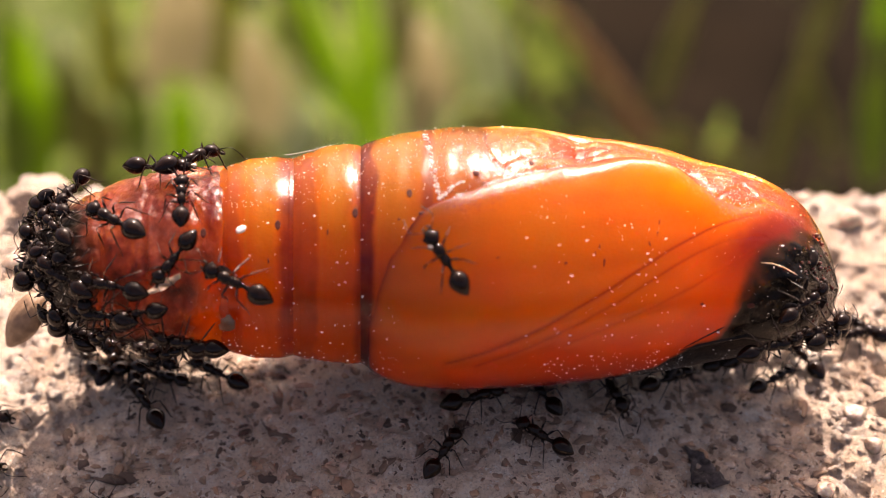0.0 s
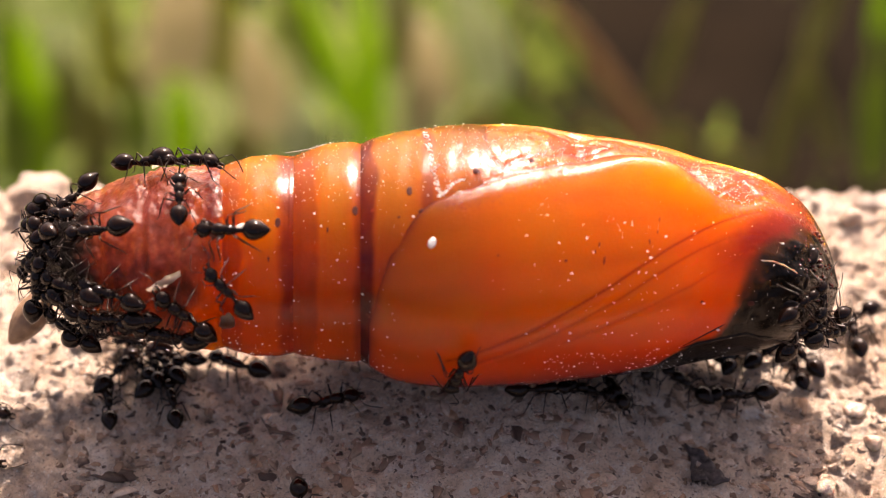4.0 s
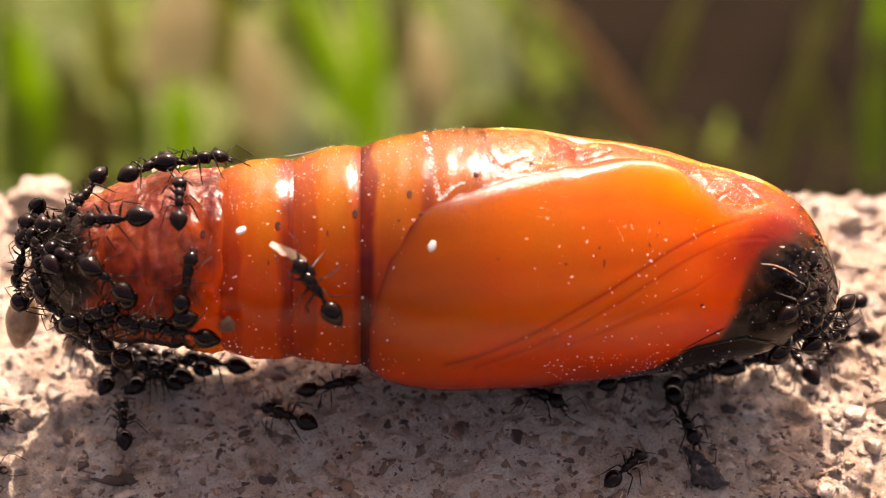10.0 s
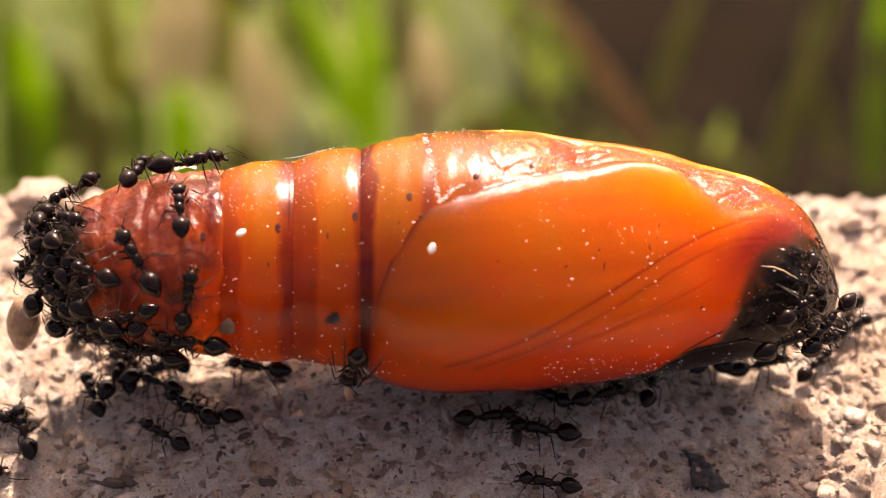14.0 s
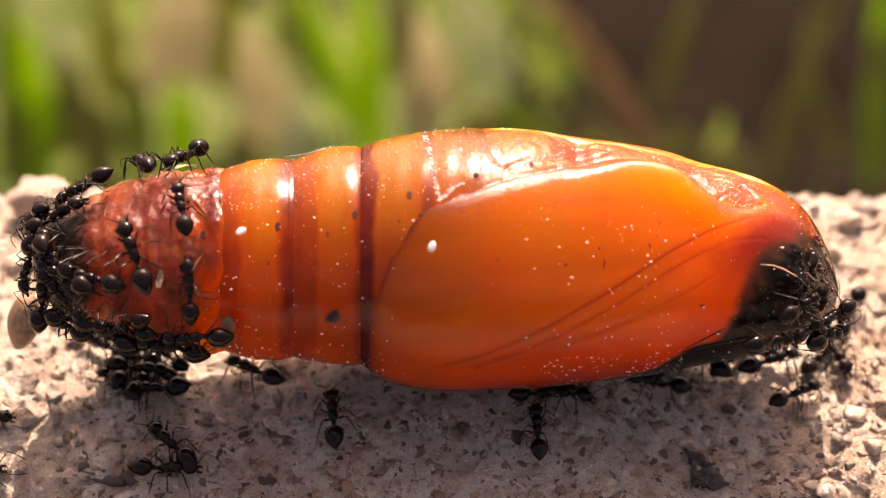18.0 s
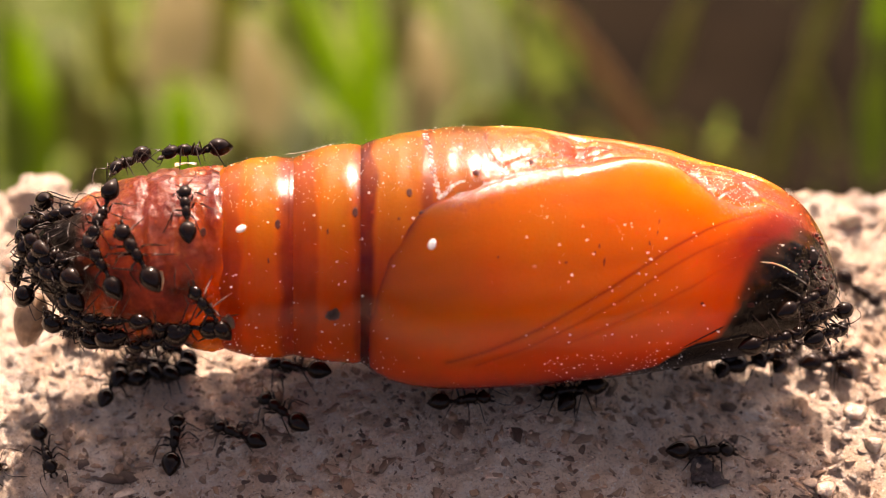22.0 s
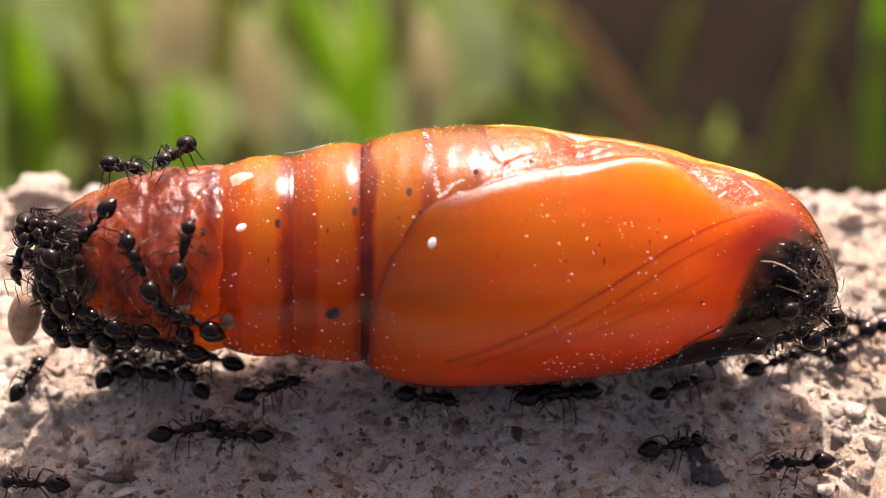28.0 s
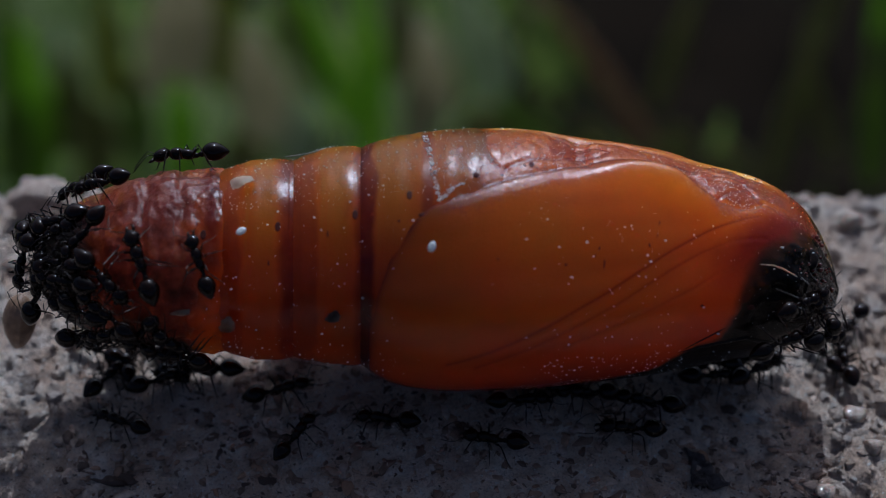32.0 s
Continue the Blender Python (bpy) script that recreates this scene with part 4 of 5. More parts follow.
    ob.matrix_basis = Matrix.Translation(Vector((9.7, -4.55, float(stone_height(9.7, -4.55)) + 0.12)) * MM)
    # loose pebbles
    rng = np.random.RandomState(21)
    v0, f0 = ball()
    for x, y, r, material, label in ((15.7, -2.2, 0.55, QUARTZ, "clear whitish quartz pebble in the sandy ledge"), (-18.0, 11.6, 0.7, QUARTZ, "round pale pebble at the ledge's rim"),
                                     (-18.3, 8.6, 0.7, GRAIN, "rounded tan pebble at the ledge's rim"), (-18.3, 6.4, 0.6, QUARTZ, "round pale pebble at the ledge's rim"),
                                     (17.9, 8.8, 0.6, QUARTZ, "round pale pebble at the ledge's rim"), (19.0, 10.2, 0.6, GRAIN, "rounded tan pebble at the ledge's rim"),
                                     (16.0, 10.6, 0.45, QUARTZ, "round pale pebble at the ledge's rim"), (16.1, -3.7, 0.4, QUARTZ, "clear whitish quartz pebble in the sandy ledge"),
                                     (14.0, -5.5, 0.45, QUARTZ, "clear whitish quartz pebble in the sandy ledge"), (-15.6, 10.6, 0.6, GRAIN, "rounded tan pebble at the ledge's rim")):
        size = r * np.array([1.15, 1.0, 0.75])
        v = v0 * (1 + 0.22 * fbm(v0[:, 0] * 1.2 + x, v0[:, 1] * 1.2, v0[:, 2] * 1.2, 3, 9))[:, None]
        for c in range(12):
            cut = rng.normal(size=3)
            cut = cut / np.linalg.norm(cut)
            v = v - np.maximum(v @ cut - rng.uniform(0.5, 0.85), 0)[:, None] * cut
        v = v * size
        ob = new("pebble", sheet_mesh("pebble", v, f0, material))
        ob.location = Vector((x, y, float(stone_height(x, y)) + 0.35 * size[2])) * MM
        tagged(ob, label, "pebble", "pebbles set in the ledge")

    # rough lump at the rim
    bm = bmesh.new()
    bmesh.ops.create_icosphere(bm, subdivisions=5, radius=1.0)
    for p in bm.verts:
        c = p.co.copy()
        p.co *= 1 + 0.28 * noise.noise(c * 1.3) + 0.16 * noise.noise(c * 3.1) + 0.08 * noise.noise(c * 7.0) + 0.05 * noise.noise(c * 15.0)
        p.co.z *= 0.72
    bmesh.ops.scale(bm, vec=(1.35, 1.2, 1.35), verts=bm.verts[:])
    ob = single("stone_lump", bm, STONE, "rough pale concrete lump on the ledge's rim", "lump")
    ob.location = Vector((-17.7, 9.9, float(stone_height(-17.7, 9.9)) + 0.75)) * MM


def build_husk():
    bm = bmesh.new()
    blob(bm, (0, 0, 0), (1.12, 0.66, 0.60), lambda c: Vector((c.x * (1.2 if c.x < 0 else 0.95), c.y * (1 - 0.45 * max(-c.x, 0) ** 2), c.z * (1 - 0.35 * max(-c.x, 0) ** 2))), 40, 24)
    for p in bm.verts:
        a = math.atan2(p.co.z, p.co.y)
        p.co *= 1 + 0.025 * math.sin(a * 14) + 0.02 * noise.noise(p.co * 4)
    return single("seed_husk", bm, HUSK, "brown striped seed husk propped against the pupa's tail", "seed husk")


HUSK_OB = build_husk()
SCRAP = single("papery_scrap", scrap_mesh(1.35, 0.30, 5), WISP, "pale papery scrap dragged along by an ant", "scrap")
# added flake in place of a wound that opens in the shell
PATCH = single("dark_flake", scrap_mesh(0.55, 0.4, 6), BARK, "small dark flake standing in for a wound in the orange shell", "flake")
SHRED = single("skin_shred", scrap_mesh(0.7, 0.22, 24), WISP, "pale curled shred of torn skin on the gnawed tail", "shred")
CHIP = single("skin_chip", scrap_mesh(0.8, 0.6, 9), WISP, "pale chip of skin lying on the pupa", "shred")
build_bits()


def motions():
    """All that moves: the ants, what they drag, and the husk that they nudge."""
    climb(((0, -0.06, 42, 126), (0.5, 0.81, 42, 72), (1, 1.35, 35, 12), (1.5, 1.14, 21, -48), (2, 1.97, 13, -66), (2.5, 1.34, 3, -87),
          (3, 0.67, 3, -114), (3.5, 0.64, -3, -114), (4.2, 0.42, -13, -105), (4.9, 0.42, -62, -90), (5.8, 0.42, -95, -90), (7, 0.72, -150, -90)))
    carrier = climb(((0, -7.14, 28, 159), (0.5, -7.32, 48, 119), (1, -7.38, 45, 168), (2, -7.93, 51, 180), (3, -8.26, 51, 189), (3.5, -7.92, 48, 201),
          (4.5, -6.66, 55, 155), (5.5, -5.14, 59, 131), (6, -4.62, 51, 107), (6.5, -4.40, 41, 101), (7, -4.15, 39, 98), (7.5, -4.34, 35, 95),
          (8, -4.54, 34, 110), (9, -4.49, 30, 131), (10, -4.26, 28, 125), (11, -3.77, 25, 122), (12, -3.77, 21, 143), (13, -3.07, 19, 173),
          (13.5, -2.90, 5, 230), (14, -3.03, -17, 263), (14.6, -2.79, -33, 278), (15.3, -2.79, -62, 269), (16.2, -2.79, -95, 269), (17.4, -2.49, -150, 269)))
    climb(((0, -9.07, 76, 96), (6, -9.06, 75, 96), (9, -9.05, 75, 96), (13, -9.05, 72, 99), (19, -9.08, 72, 102), (20.5, -9.02, 71, 99),
          (21.5, -8.78, 68, 96), (23, -8.74, 67, 93), (25, -8.75, 61, 93), (27.5, -8.62, 45, 99), (28, -8.72, 44, 78), (28.5, -8.96, 69, 45),
          (29, -8.51, 67, 51), (29.5, -9.67, 74, 180), (30, -11.62, 95, 177), (31, -11.38, 96, 180), (32, -13.03, 114, 180)))
    climb(((0, -8.82, 106, 42), (3, -8.77, 101, -14), (6, -8.86, 98, -29), (9, -8.56, 103, -14), (13, -8.61, 103, 63), (17, -9.52, 115, -111),
          (19, -9.20, 106, -123), (21, -9.45, 115, -222), (23, -8.81, 125, -78), (25, -8.73, 79, 87), (28, -9.57, 110, 252), (30, -11.42, 104, 234),
          (32, -9.40, 116, 180)))
    climb(((0, -9.79, 98, -9), (3, -10.29, 102, -12), (6, -10.23, 105, -12), (9, -10.14, 105, 42), (13, -10.45, 104, 57), (17, -11.82, 109, 153),
          (19, -9.60, 117, 72), (21, -10.38, 124, -42), (23, -12.15, 107, -168), (24.5, -12.65, 120, -153), (25.5, -13.23, 119, -117), (28, -11.13, 104, -42),
          (30, -11.96, 122, -108), (32, -12.23, 98, -192)))
    climb(((0, -13.12, 104, -105), (3, -13.52, 92, -165), (6, -12.16, 74, -102), (7.5, -13.00, 89, -48), (9, -12.29, 82, -39), (11, -12.72, 91, -207),
          (13, -13.17, 119, -105), (17, -14.25, 113, -216), (19, -11.41, 91, -119), (20.5, -11.63, 71, -105), (23, -11.72, 63, -102), (25.5, -11.82, 57, -117),
          (28, -12.08, 56, -138), (30, -12.19, 58, -138), (32, -12.51, 55, -132)))
    climb(((0, -11.30, 63, 147), (2, -11.95, 69, 183), (3, -12.16, 69, 165), (4.5, -11.89, 49, 189), (6, -10.63, 51, 105), (7, -10.94, 73, 141),
          (9, -11.63, 73, 147), (11, -11.13, 54, 201), (13, -10.67, 43, 119), (14, -10.46, 43, 122), (17, -10.50, 47, 116), (19, -10.41, 43, 110),
          (21, -10.46, 44, 119), (23, -10.49, 42, 131), (25, -10.26, 38, 137), (28, -10.39, 38, 116), (30, -10.42, 40, 125), (32, -10.32, 41, 113)))
    climb(((0, -9.26, 38, -126), (2, -8.17, 39, -29), (3, -7.19, 23, 132), (6, -7.77, 28, 144), (6.5, -7.66, 29, 144), (7, -8.10, 26, 96),
          (7.5, -8.54, 22, 84), (9, -8.76, 29, 81), (11, -8.68, 35, 81), (12, -8.81, 19, 72), (13, -8.80, 26, 72), (14, -8.67, 24, 81),
          (16.5, -8.94, 28, 69), (19, -8.36, 29, 114), (20.5, -8.43, 31, 102), (22, -8.06, 15, 123), (23, -8.16, 22, 123), (24, -7.80, 23, 138),
          (25.5, -7.68, 24, 138), (28, -9.49, 8, 123), (30, -9.37, 6, 141), (31.5, -8.26, 41, 111)))
    climb(((0, -11.45, 27, 168), (3, -11.67, 19, 159), (6, -11.53, 27, 162), (9, -11.44, 27, 156), (12, -12.22, 45, 123), (13, -12.15, 45, 129),
          (16.5, -12.33, 19, 237), (19, -11.97, 41, 117), (21, -11.86, 42, 108), (23, -11.57, 38, 119), (25, -11.51, 27, 123), (28, -12.22, 7, 153),
          (30, -11.66, 25, 51), (32, -11.37, 28, -54)))
    roam(((0, -11.48, -1.92, 126), (0.5, -10.45, -2.45, 80), (2, -10.30, -0.74, 102), (5.5, -11.47, 0.35, 146), (9, -11.22, -0.10, 162), (13, -10.84, -1.23, 150),
          (14, -9.62, -1.88, 145), (14.5, -10.79, -1.65, 155), (17.5, -10.84, -2.83, 123), (18, -10.26, -3.66, 136), (19, -9.94, -3.36, 100), (21, -10.21, -2.92, 105),
          (22, -9.96, -3.52, 79), (22.5, -11.38, -3.52, 155), (23, -10.62, -2.64, 146), (24, -12.78, -3.49, 169), (24.5, -13.27, -3.10, 155), (25, -13.05, -3.25, 115),
          (25.5, -13.49, -2.99, 126), (27.5, -12.60, -3.71, 124), (28, -15.31, -5.40, 178), (28.7, -18.52, -5.92, 187)))
    roam(((0, -14.05, 0.20, 117), (2, -13.75, -0.07, 107), (2.5, -13.13, -0.98, 109), (5.5, -12.44, -2.65, 90), (10, -12.11, -2.61, 100), (11, -12.16, -2.43, 95),
          (13, -11.40, -3.02, 134), (14, -10.55, -3.03, 143), (14.5, -10.99, -3.23, 166), (16.5, -10.94, -1.10, 158), (19, -11.41, -1.37, 182), (20, -8.76, -2.24, 152),
          (21, -8.72, -2.27, 152), (22, -7.76, -3.33, 153), (23, -8.93, -1.79, 147), (24, -10.27, -1.50, 130), (25, -10.69, -2.78, 144), (27.5, -7.48, -3.85, 170),
          (28, -7.71, -3.47, 170), (29, -7.26, -3.80, 168), (31, -6.95, -3.67, 165), (32, -5.18, -3.41, 45)))
    roam(((0, -8.95, -0.68, 145), (2, -8.86, -0.41, 170), (3, -7.01, -0.76, 155), (3.5, -7.92, -0.50, 161), (6, -9.03, 0.48, 133), (7, -10.12, -0.01, 176),
          (8, -10.35, -0.20, 154), (9, -8.94, 0.39, 132), (10, -9.11, -0.18, 162), (12, -7.55, -0.66, 163), (13, -7.12, -0.65, 165), (14, -7.30, -0.35, 160),
          (17, -8.12, -0.35, 148), (17.5, -7.38, -0.64, 142), (19, -7.68, -0.53, 156), (20, -6.88, -0.28, 157), (21, -6.94, -0.67, 161), (23, -4.41, -1.15, 165),
          (25, -7.46, -0.64, 167), (28, -9.25, 0.17, 154), (30, -7.88, -0.07, 164), (32, -9.39, -0.38, 174)))
    roam(((0, 0.27, -4.46, 50), (0.5, -2.83, -4.03, 163), (1, -5.53, -2.41, 104), (1.5, -6.73, -1.07, 113), (2, -5.19, -1.33, 161), (3, -5.90, -0.17, 140),
          (4, -5.34, 1.27, 27)))
    roam(((0, 3.54, -3.87, 145), (0.5, 2.58, -3.62, 162), (1, 2.32, -3.77, 173), (1.5, 0.98, -3.83, 175), (2, -2.42, -3.57, 168), (2.5, -3.78, -3.47, 180),
          (3, -4.61, -3.81, 178), (3.5, -4.90, -5.41, 293), (4.3, -4.87, -7.95, 273), (5, 1.26, -6.19, 440), (5.5, 0.62, -3.74, 423), (6, -0.90, -5.12, 562),
          (6.5, -2.46, -5.88, 566), (7, -3.51, -7.28, 587), (8, -5.12, -9.43, 578)))
    roam(((0, 11.86, 0.89, 32), (4.5, 11.07, -2.14, 203), (5.5, 8.06, -3.90, 187), (6, 10.40, -2.68, 60), (6.5, 11.45, -1.84, 29), (7, 11.76, -1.79, 28),
          (8, 12.80, -0.98, 111), (8.5, 11.13, -1.40, 56), (9, 10.63, -2.14, 75), (9.5, 9.25, -1.75, 184), (10, 9.02, -2.84, 293), (10.5, 10.89, -2.93, 371),
          (11, 12.02, -2.83, 381), (12, 12.60, -3.01, 368), (12.5, 13.69, -2.14, 423), (13, 15.96, -0.90, 393), (13.7, 19.41, -0.56, 383)))
    roam(((0, 7.64, 0.15, -95), (7.4, 7.86, -0.88, -89), (8, 7.77, -2.14, -82), (8.5, 7.77, -2.56, 80), (9, 7.70, -3.74, 79), (9.5, 7.21, -4.42, 55),
          (10, 6.73, -4.88, 54), (10.5, 6.29, -5.62, 20), (11, 4.00, -5.92, 179), (12, 3.88, -5.78, 170), (13, 3.67, -5.91, 176), (14, 3.55, -5.71, 170),
          (14.5, 3.70, -5.38, 162), (15.5, 1.97, -7.67, 221), (16.2, 0.75, -10.03, 230)))
    roam(((0, 6.39, -1.90, -64), (6, 6.30, -1.83, -67), (7, 5.28, -1.98, 0), (8, 3.82, -2.08, -26), (8.5, 3.39, -2.18, -51), (9, 3.07, -2.07, -61),
          (10, 3.61, -2.25, -25), (13, 4.08, -2.18, -21), (14, 3.81, -2.15, -30), (16.5, 4.06, -2.45, -45), (17.5, 4.69, -1.86, 3), (19, 4.65, -2.24, -74),
          (20, 4.80, -2.30, 0), (21, 3.73, -2.39, -174), (23, 5.44, -1.95, -164), (25.5, 5.27, -2.01, -167), (28, 2.70, -2.03, -23), (32, 4.30, -1.91, -13)))
    roam(((0, 1.38, -2.38, 15), (2, 3.97, -2.11, -6), (7.5, 3.63, -2.23, 10), (8, 1.39, -2.50, 5), (8.5, -0.14, -3.19, -4), (9, -0.74, -2.84, -4),
          (9.5, -1.83, -2.73, 21), (10, -6.20, -2.58, 158), (10.5, -6.71, -2.28, 151), (11, -8.76, -1.93, 167), (12, -9.91, -1.71, 164), (12.5, -7.09, -2.45, 170),
          (13, -8.77, -2.69, 174), (13.5, -8.13, -2.51, 161), (14.5, -9.99, -1.80, 167), (16.5, -11.05, -1.29, 188), (19, -11.28, -1.31, 180), (23, -11.09, 0.24, 161),
          (25, -10.50, -1.18, 169), (28, -9.80, -0.74, 116), (29, -9.95, -0.15, 172), (32, -10.13, -0.42, 180)))
    roam(((0, -4.41, 0.80, -9), (4.2, -3.48, -0.10, -36), (5.5, -4.08, -1.65, -5), (9, -4.32, -1.67, -11), (10, -4.12, -1.75, -6), (10.5, -3.72, -1.84, 170),
          (11, -3.66, -2.20, 165), (11.5, -3.64, -2.15, 30), (12, -4.61, -1.94, 129), (12.5, -1.50, -2.67, 179), (13, -0.31, -2.90, 175), (13.5, 2.11, -3.10, 15),
          (14, 1.83, -2.95, 2), (17, 3.20, -3.59, 116), (18, 3.51, -3.49, 91), (19, 3.36, -3.39, 97), (19.5, 3.22, -3.54, 109), (20, 3.14, -3.41, 5),
          (20.5, -1.74, -3.25, 173), (21, -3.09, -2.72, 161), (21.5, -2.98, -2.01, 148), (22.2, -5.99, 0.97, 151)))
    roam(((1, -12.07, -7.02, 98), (1.5, -12.22, -5.09, 88), (2, -9.22, -3.85, 31), (2.5, -6.91, -2.74, 26), (3, -6.19, -2.49, 31), (3.5, -5.54, -2.83, 12),
          (4.5, -2.70, -2.29, 10), (5.2, -1.30, 0.50, 19)))
    roam(((0, -12.49, -0.01, 130), (1, -12.75, -2.53, 64), (1.5, -12.37, -0.27, 54), (5.5, -9.13, -2.75, 142), (6, -9.90, -2.41, 149), (6.5, -10.28, -1.43, 131),
          (7, -11.84, -0.60, 145), (9, -10.76, -0.19, 154), (12, -13.54, 0.18, 194), (13, -13.49, 0.11, 173), (13.5, -13.19, -0.26, 180), (14, -13.55, -1.36, 108),
          (14.5, -12.39, -1.04, 214), (19, -12.81, -0.82, 124), (23, -12.63, -0.87, 67), (24.5, -15.36, -1.17, 57), (25, -15.46, -1.77, 52), (27.5, -15.61, -0.38, 72),
          (28, -15.88, -0.91, 72), (28.5, -16.16, -1.02, 101), (29.5, -16.59, -0.68, 92), (30.3, -19.53, -0.35, 135)))
    roam(((10.3, -16.93, -6.88, 83), (11, -16.27, -5.30, 85), (11.5, -15.67, -4.05, 82), (12, -14.86, -3.52, 53), (13, -14.22, -3.28, 41), (13.5, -14.28, -3.16, 42),
          (14, -15.89, -2.91, 121), (14.5, -16.36, -2.56, 140), (16.5, -14.08, -3.27, 31), (17, -14.39, -4.42, 89), (17.5, -12.97, -4.03, -1), (18, -9.98, -4.73, 0),
          (19, -6.89, -4.80, 0), (20, -4.99, -5.26, 0), (21, 2.20, -5.04, 13), (21.5, 5.78, -4.66, 21), (22, 10.03, -4.07, -3), (22.5, 12.10, -3.99, 31),
          (23, 12.19, -3.00, 99), (23.5, 12.75, -2.99, 57), (24, 15.17, -2.52, 24), (24.6, 19.54, -1.84, 21)))
    roam(((0, -0.19, 0.36, 179), (15.8, 0.21, -0.75, 259), (16.5, -1.58, -2.50, 173), (17.5, -2.57, -2.67, 174), (18, -4.00, -2.82, 83), (18.5, -6.89, -2.79, 161),
          (19, -7.61, -2.65, 169), (19.5, -6.18, -3.17, 20), (20, -4.80, -2.54, 54), (20.5, -6.18, -2.77, 137), (23, -5.97, -2.33, 135), (23.5, -5.79, -2.70, 137),
          (24, -7.47, -2.53, 159), (24.5, -9.89, -3.52, 173), (25, -10.57, -2.78, 148), (27.5, -7.58, -1.40, -8), (28, -6.15, -1.46, 12), (29, -6.18, -1.40, 21),
          (30.5, -6.54, -1.26, 22), (31, -4.61, -1.65, 2), (31.5, -7.73, -1.55, 3), (32, -5.85, -1.50, 8)))
    roam(((20, -17.14, -2.50, -13), (20.5, -15.93, -2.25, -2), (21, -14.79, -3.10, -18), (21.5, -15.13, -3.51, -65), (22, -14.70, -4.10, -69), (22.5, -14.12, -4.69, -41),
          (23, -12.79, -5.03, -14), (23.5, -12.29, -5.29, 1), (24, -11.75, -5.14, 3), (24.5, -9.54, -4.63, 10), (25, -6.17, -4.21, 10), (25.5, -3.04, -3.78, 14),
          (26.5, 0.28, -2.49, 33), (27.3, 0.90, 0.21, 19)))
    roam(((26.4, -17.22, -5.06, 14), (27.2, -13.08, -4.05, 6), (28, -9.53, -3.21, 9), (28.5, -4.38, -2.98, 12), (29, -0.88, -2.54, 12), (29.5, 2.08, -3.07, 2),
          (30, 7.10, -2.34, 32), (30.5, 9.25, -1.59, 23), (31, 10.77, -0.57, 30), (32, 10.70, -0.68, 2)))
    roam(((26.6, 18.00, -4.50, 177), (27.5, 14.69, -4.31, 182), (28, 13.05, -4.64, 184), (28.5, 10.00, -5.06, 173), (29, 9.55, -5.10, 167), (29.5, 6.97, -5.17, 184),
          (30, 4.33, -5.32, 179), (30.5, 2.59, -5.04, 172), (31, 0.82, -4.29, 171), (31.5, -1.39, -4.22, 175), (32, -2.44, -2.91, 174)))
    roam(((28.6, 11.82, -7.49, 155), (29.5, 10.87, -6.03, 169), (30, 9.90, -5.58, 159), (30.5, 4.50, -5.37, 170), (31, 3.67, -4.40, 160), (31.5, 2.57, -4.21, 169),
          (32, 1.60, -4.11, 173)))
    roam(((0, 3.11, 0.67, 0), (26.4, 2.92, -0.81, -53), (27, 3.45, -2.77, 0), (27.5, 5.50, -3.26, 13), (28, 9.07, -3.76, 16), (28.5, 7.14, -4.73, 91),
          (29, 6.05, -7.60, 253), (29.6, 5.57, -9.28, 249)))
    roam(((0, 5.99, 0.59, 10), (15, 6.32, -0.79, -64), (16.5, 8.57, -1.96, 21), (17, 9.75, -2.04, 1), (17.5, 10.75, -2.33, 2), (18, 13.75, -1.39, 25),
          (18.5, 15.81, -0.59, 64), (20, 15.02, 0.34, 109), (24, 15.28, 0.55, 117), (25, 13.74, -1.49, 180), (25.5, 13.21, -2.13, 74), (27, 9.41, -1.57, 46),
          (28, 8.96, -1.30, 31), (28.5, 10.99, -1.50, 2), (29, 11.90, -1.02, 39), (30, 11.78, -1.14, 50), (30.5, 12.00, -0.93, 40), (31.5, 12.79, -0.39, 20),
          (32, 12.43, -0.28, 24)))
    roam(((0, 14.02, 0.49, 118), (10, 13.85, 0.40, 114), (11, 13.46, -1.43, 156), (11.5, 12.87, -1.34, 15), (12, 10.98, -1.83, 19), (12.5, 10.33, -1.49, 172),
          (13, 9.64, -1.34, 168), (13.5, 6.98, -2.55, 197), (14, 3.48, -3.68, 172), (14.5, 1.02, -3.78, 167), (15.3, -1.29, -3.25, 154), (16.2, -2.57, 0.76, 145)))
    roam(((29, 18.12, -2.53, 174), (29.6, 17.01, -2.32, 172), (30, 14.89, -2.00, 169), (30.5, 14.89, -1.96, 168), (31, 11.79, -2.63, 173), (31.5, 10.20, -2.65, 168),
          (32, 6.49, -3.33, 182)))
    roam(((0, -11.64, -0.26, 15), (6, -11.00, -0.08, 144), (13, -11.21, -1.10, 155), (19, -11.49, 0.17, 136), (23, -11.26, -0.28, 151), (28, -12.24, -0.19, 140),
          (29.2, -11.73, -0.71, 123), (30, -9.98, -2.02, 138), (30.5, -10.01, -2.09, 140), (31, -11.61, -1.59, 136), (31.5, -12.45, -2.75, 133), (32, -12.34, -2.63, 161)))
    roam(((0, -0.15, 0.36, 0), (21.8, 0.58, -1.18, -26), (23, 1.83, -2.67, 46), (23.5, 1.99, -2.85, 12), (24, 2.00, -2.76, 4), (25, 2.97, -2.28, 4),
          (28, 4.38, -2.25, 5), (32, 7.44, -1.99, 180)))
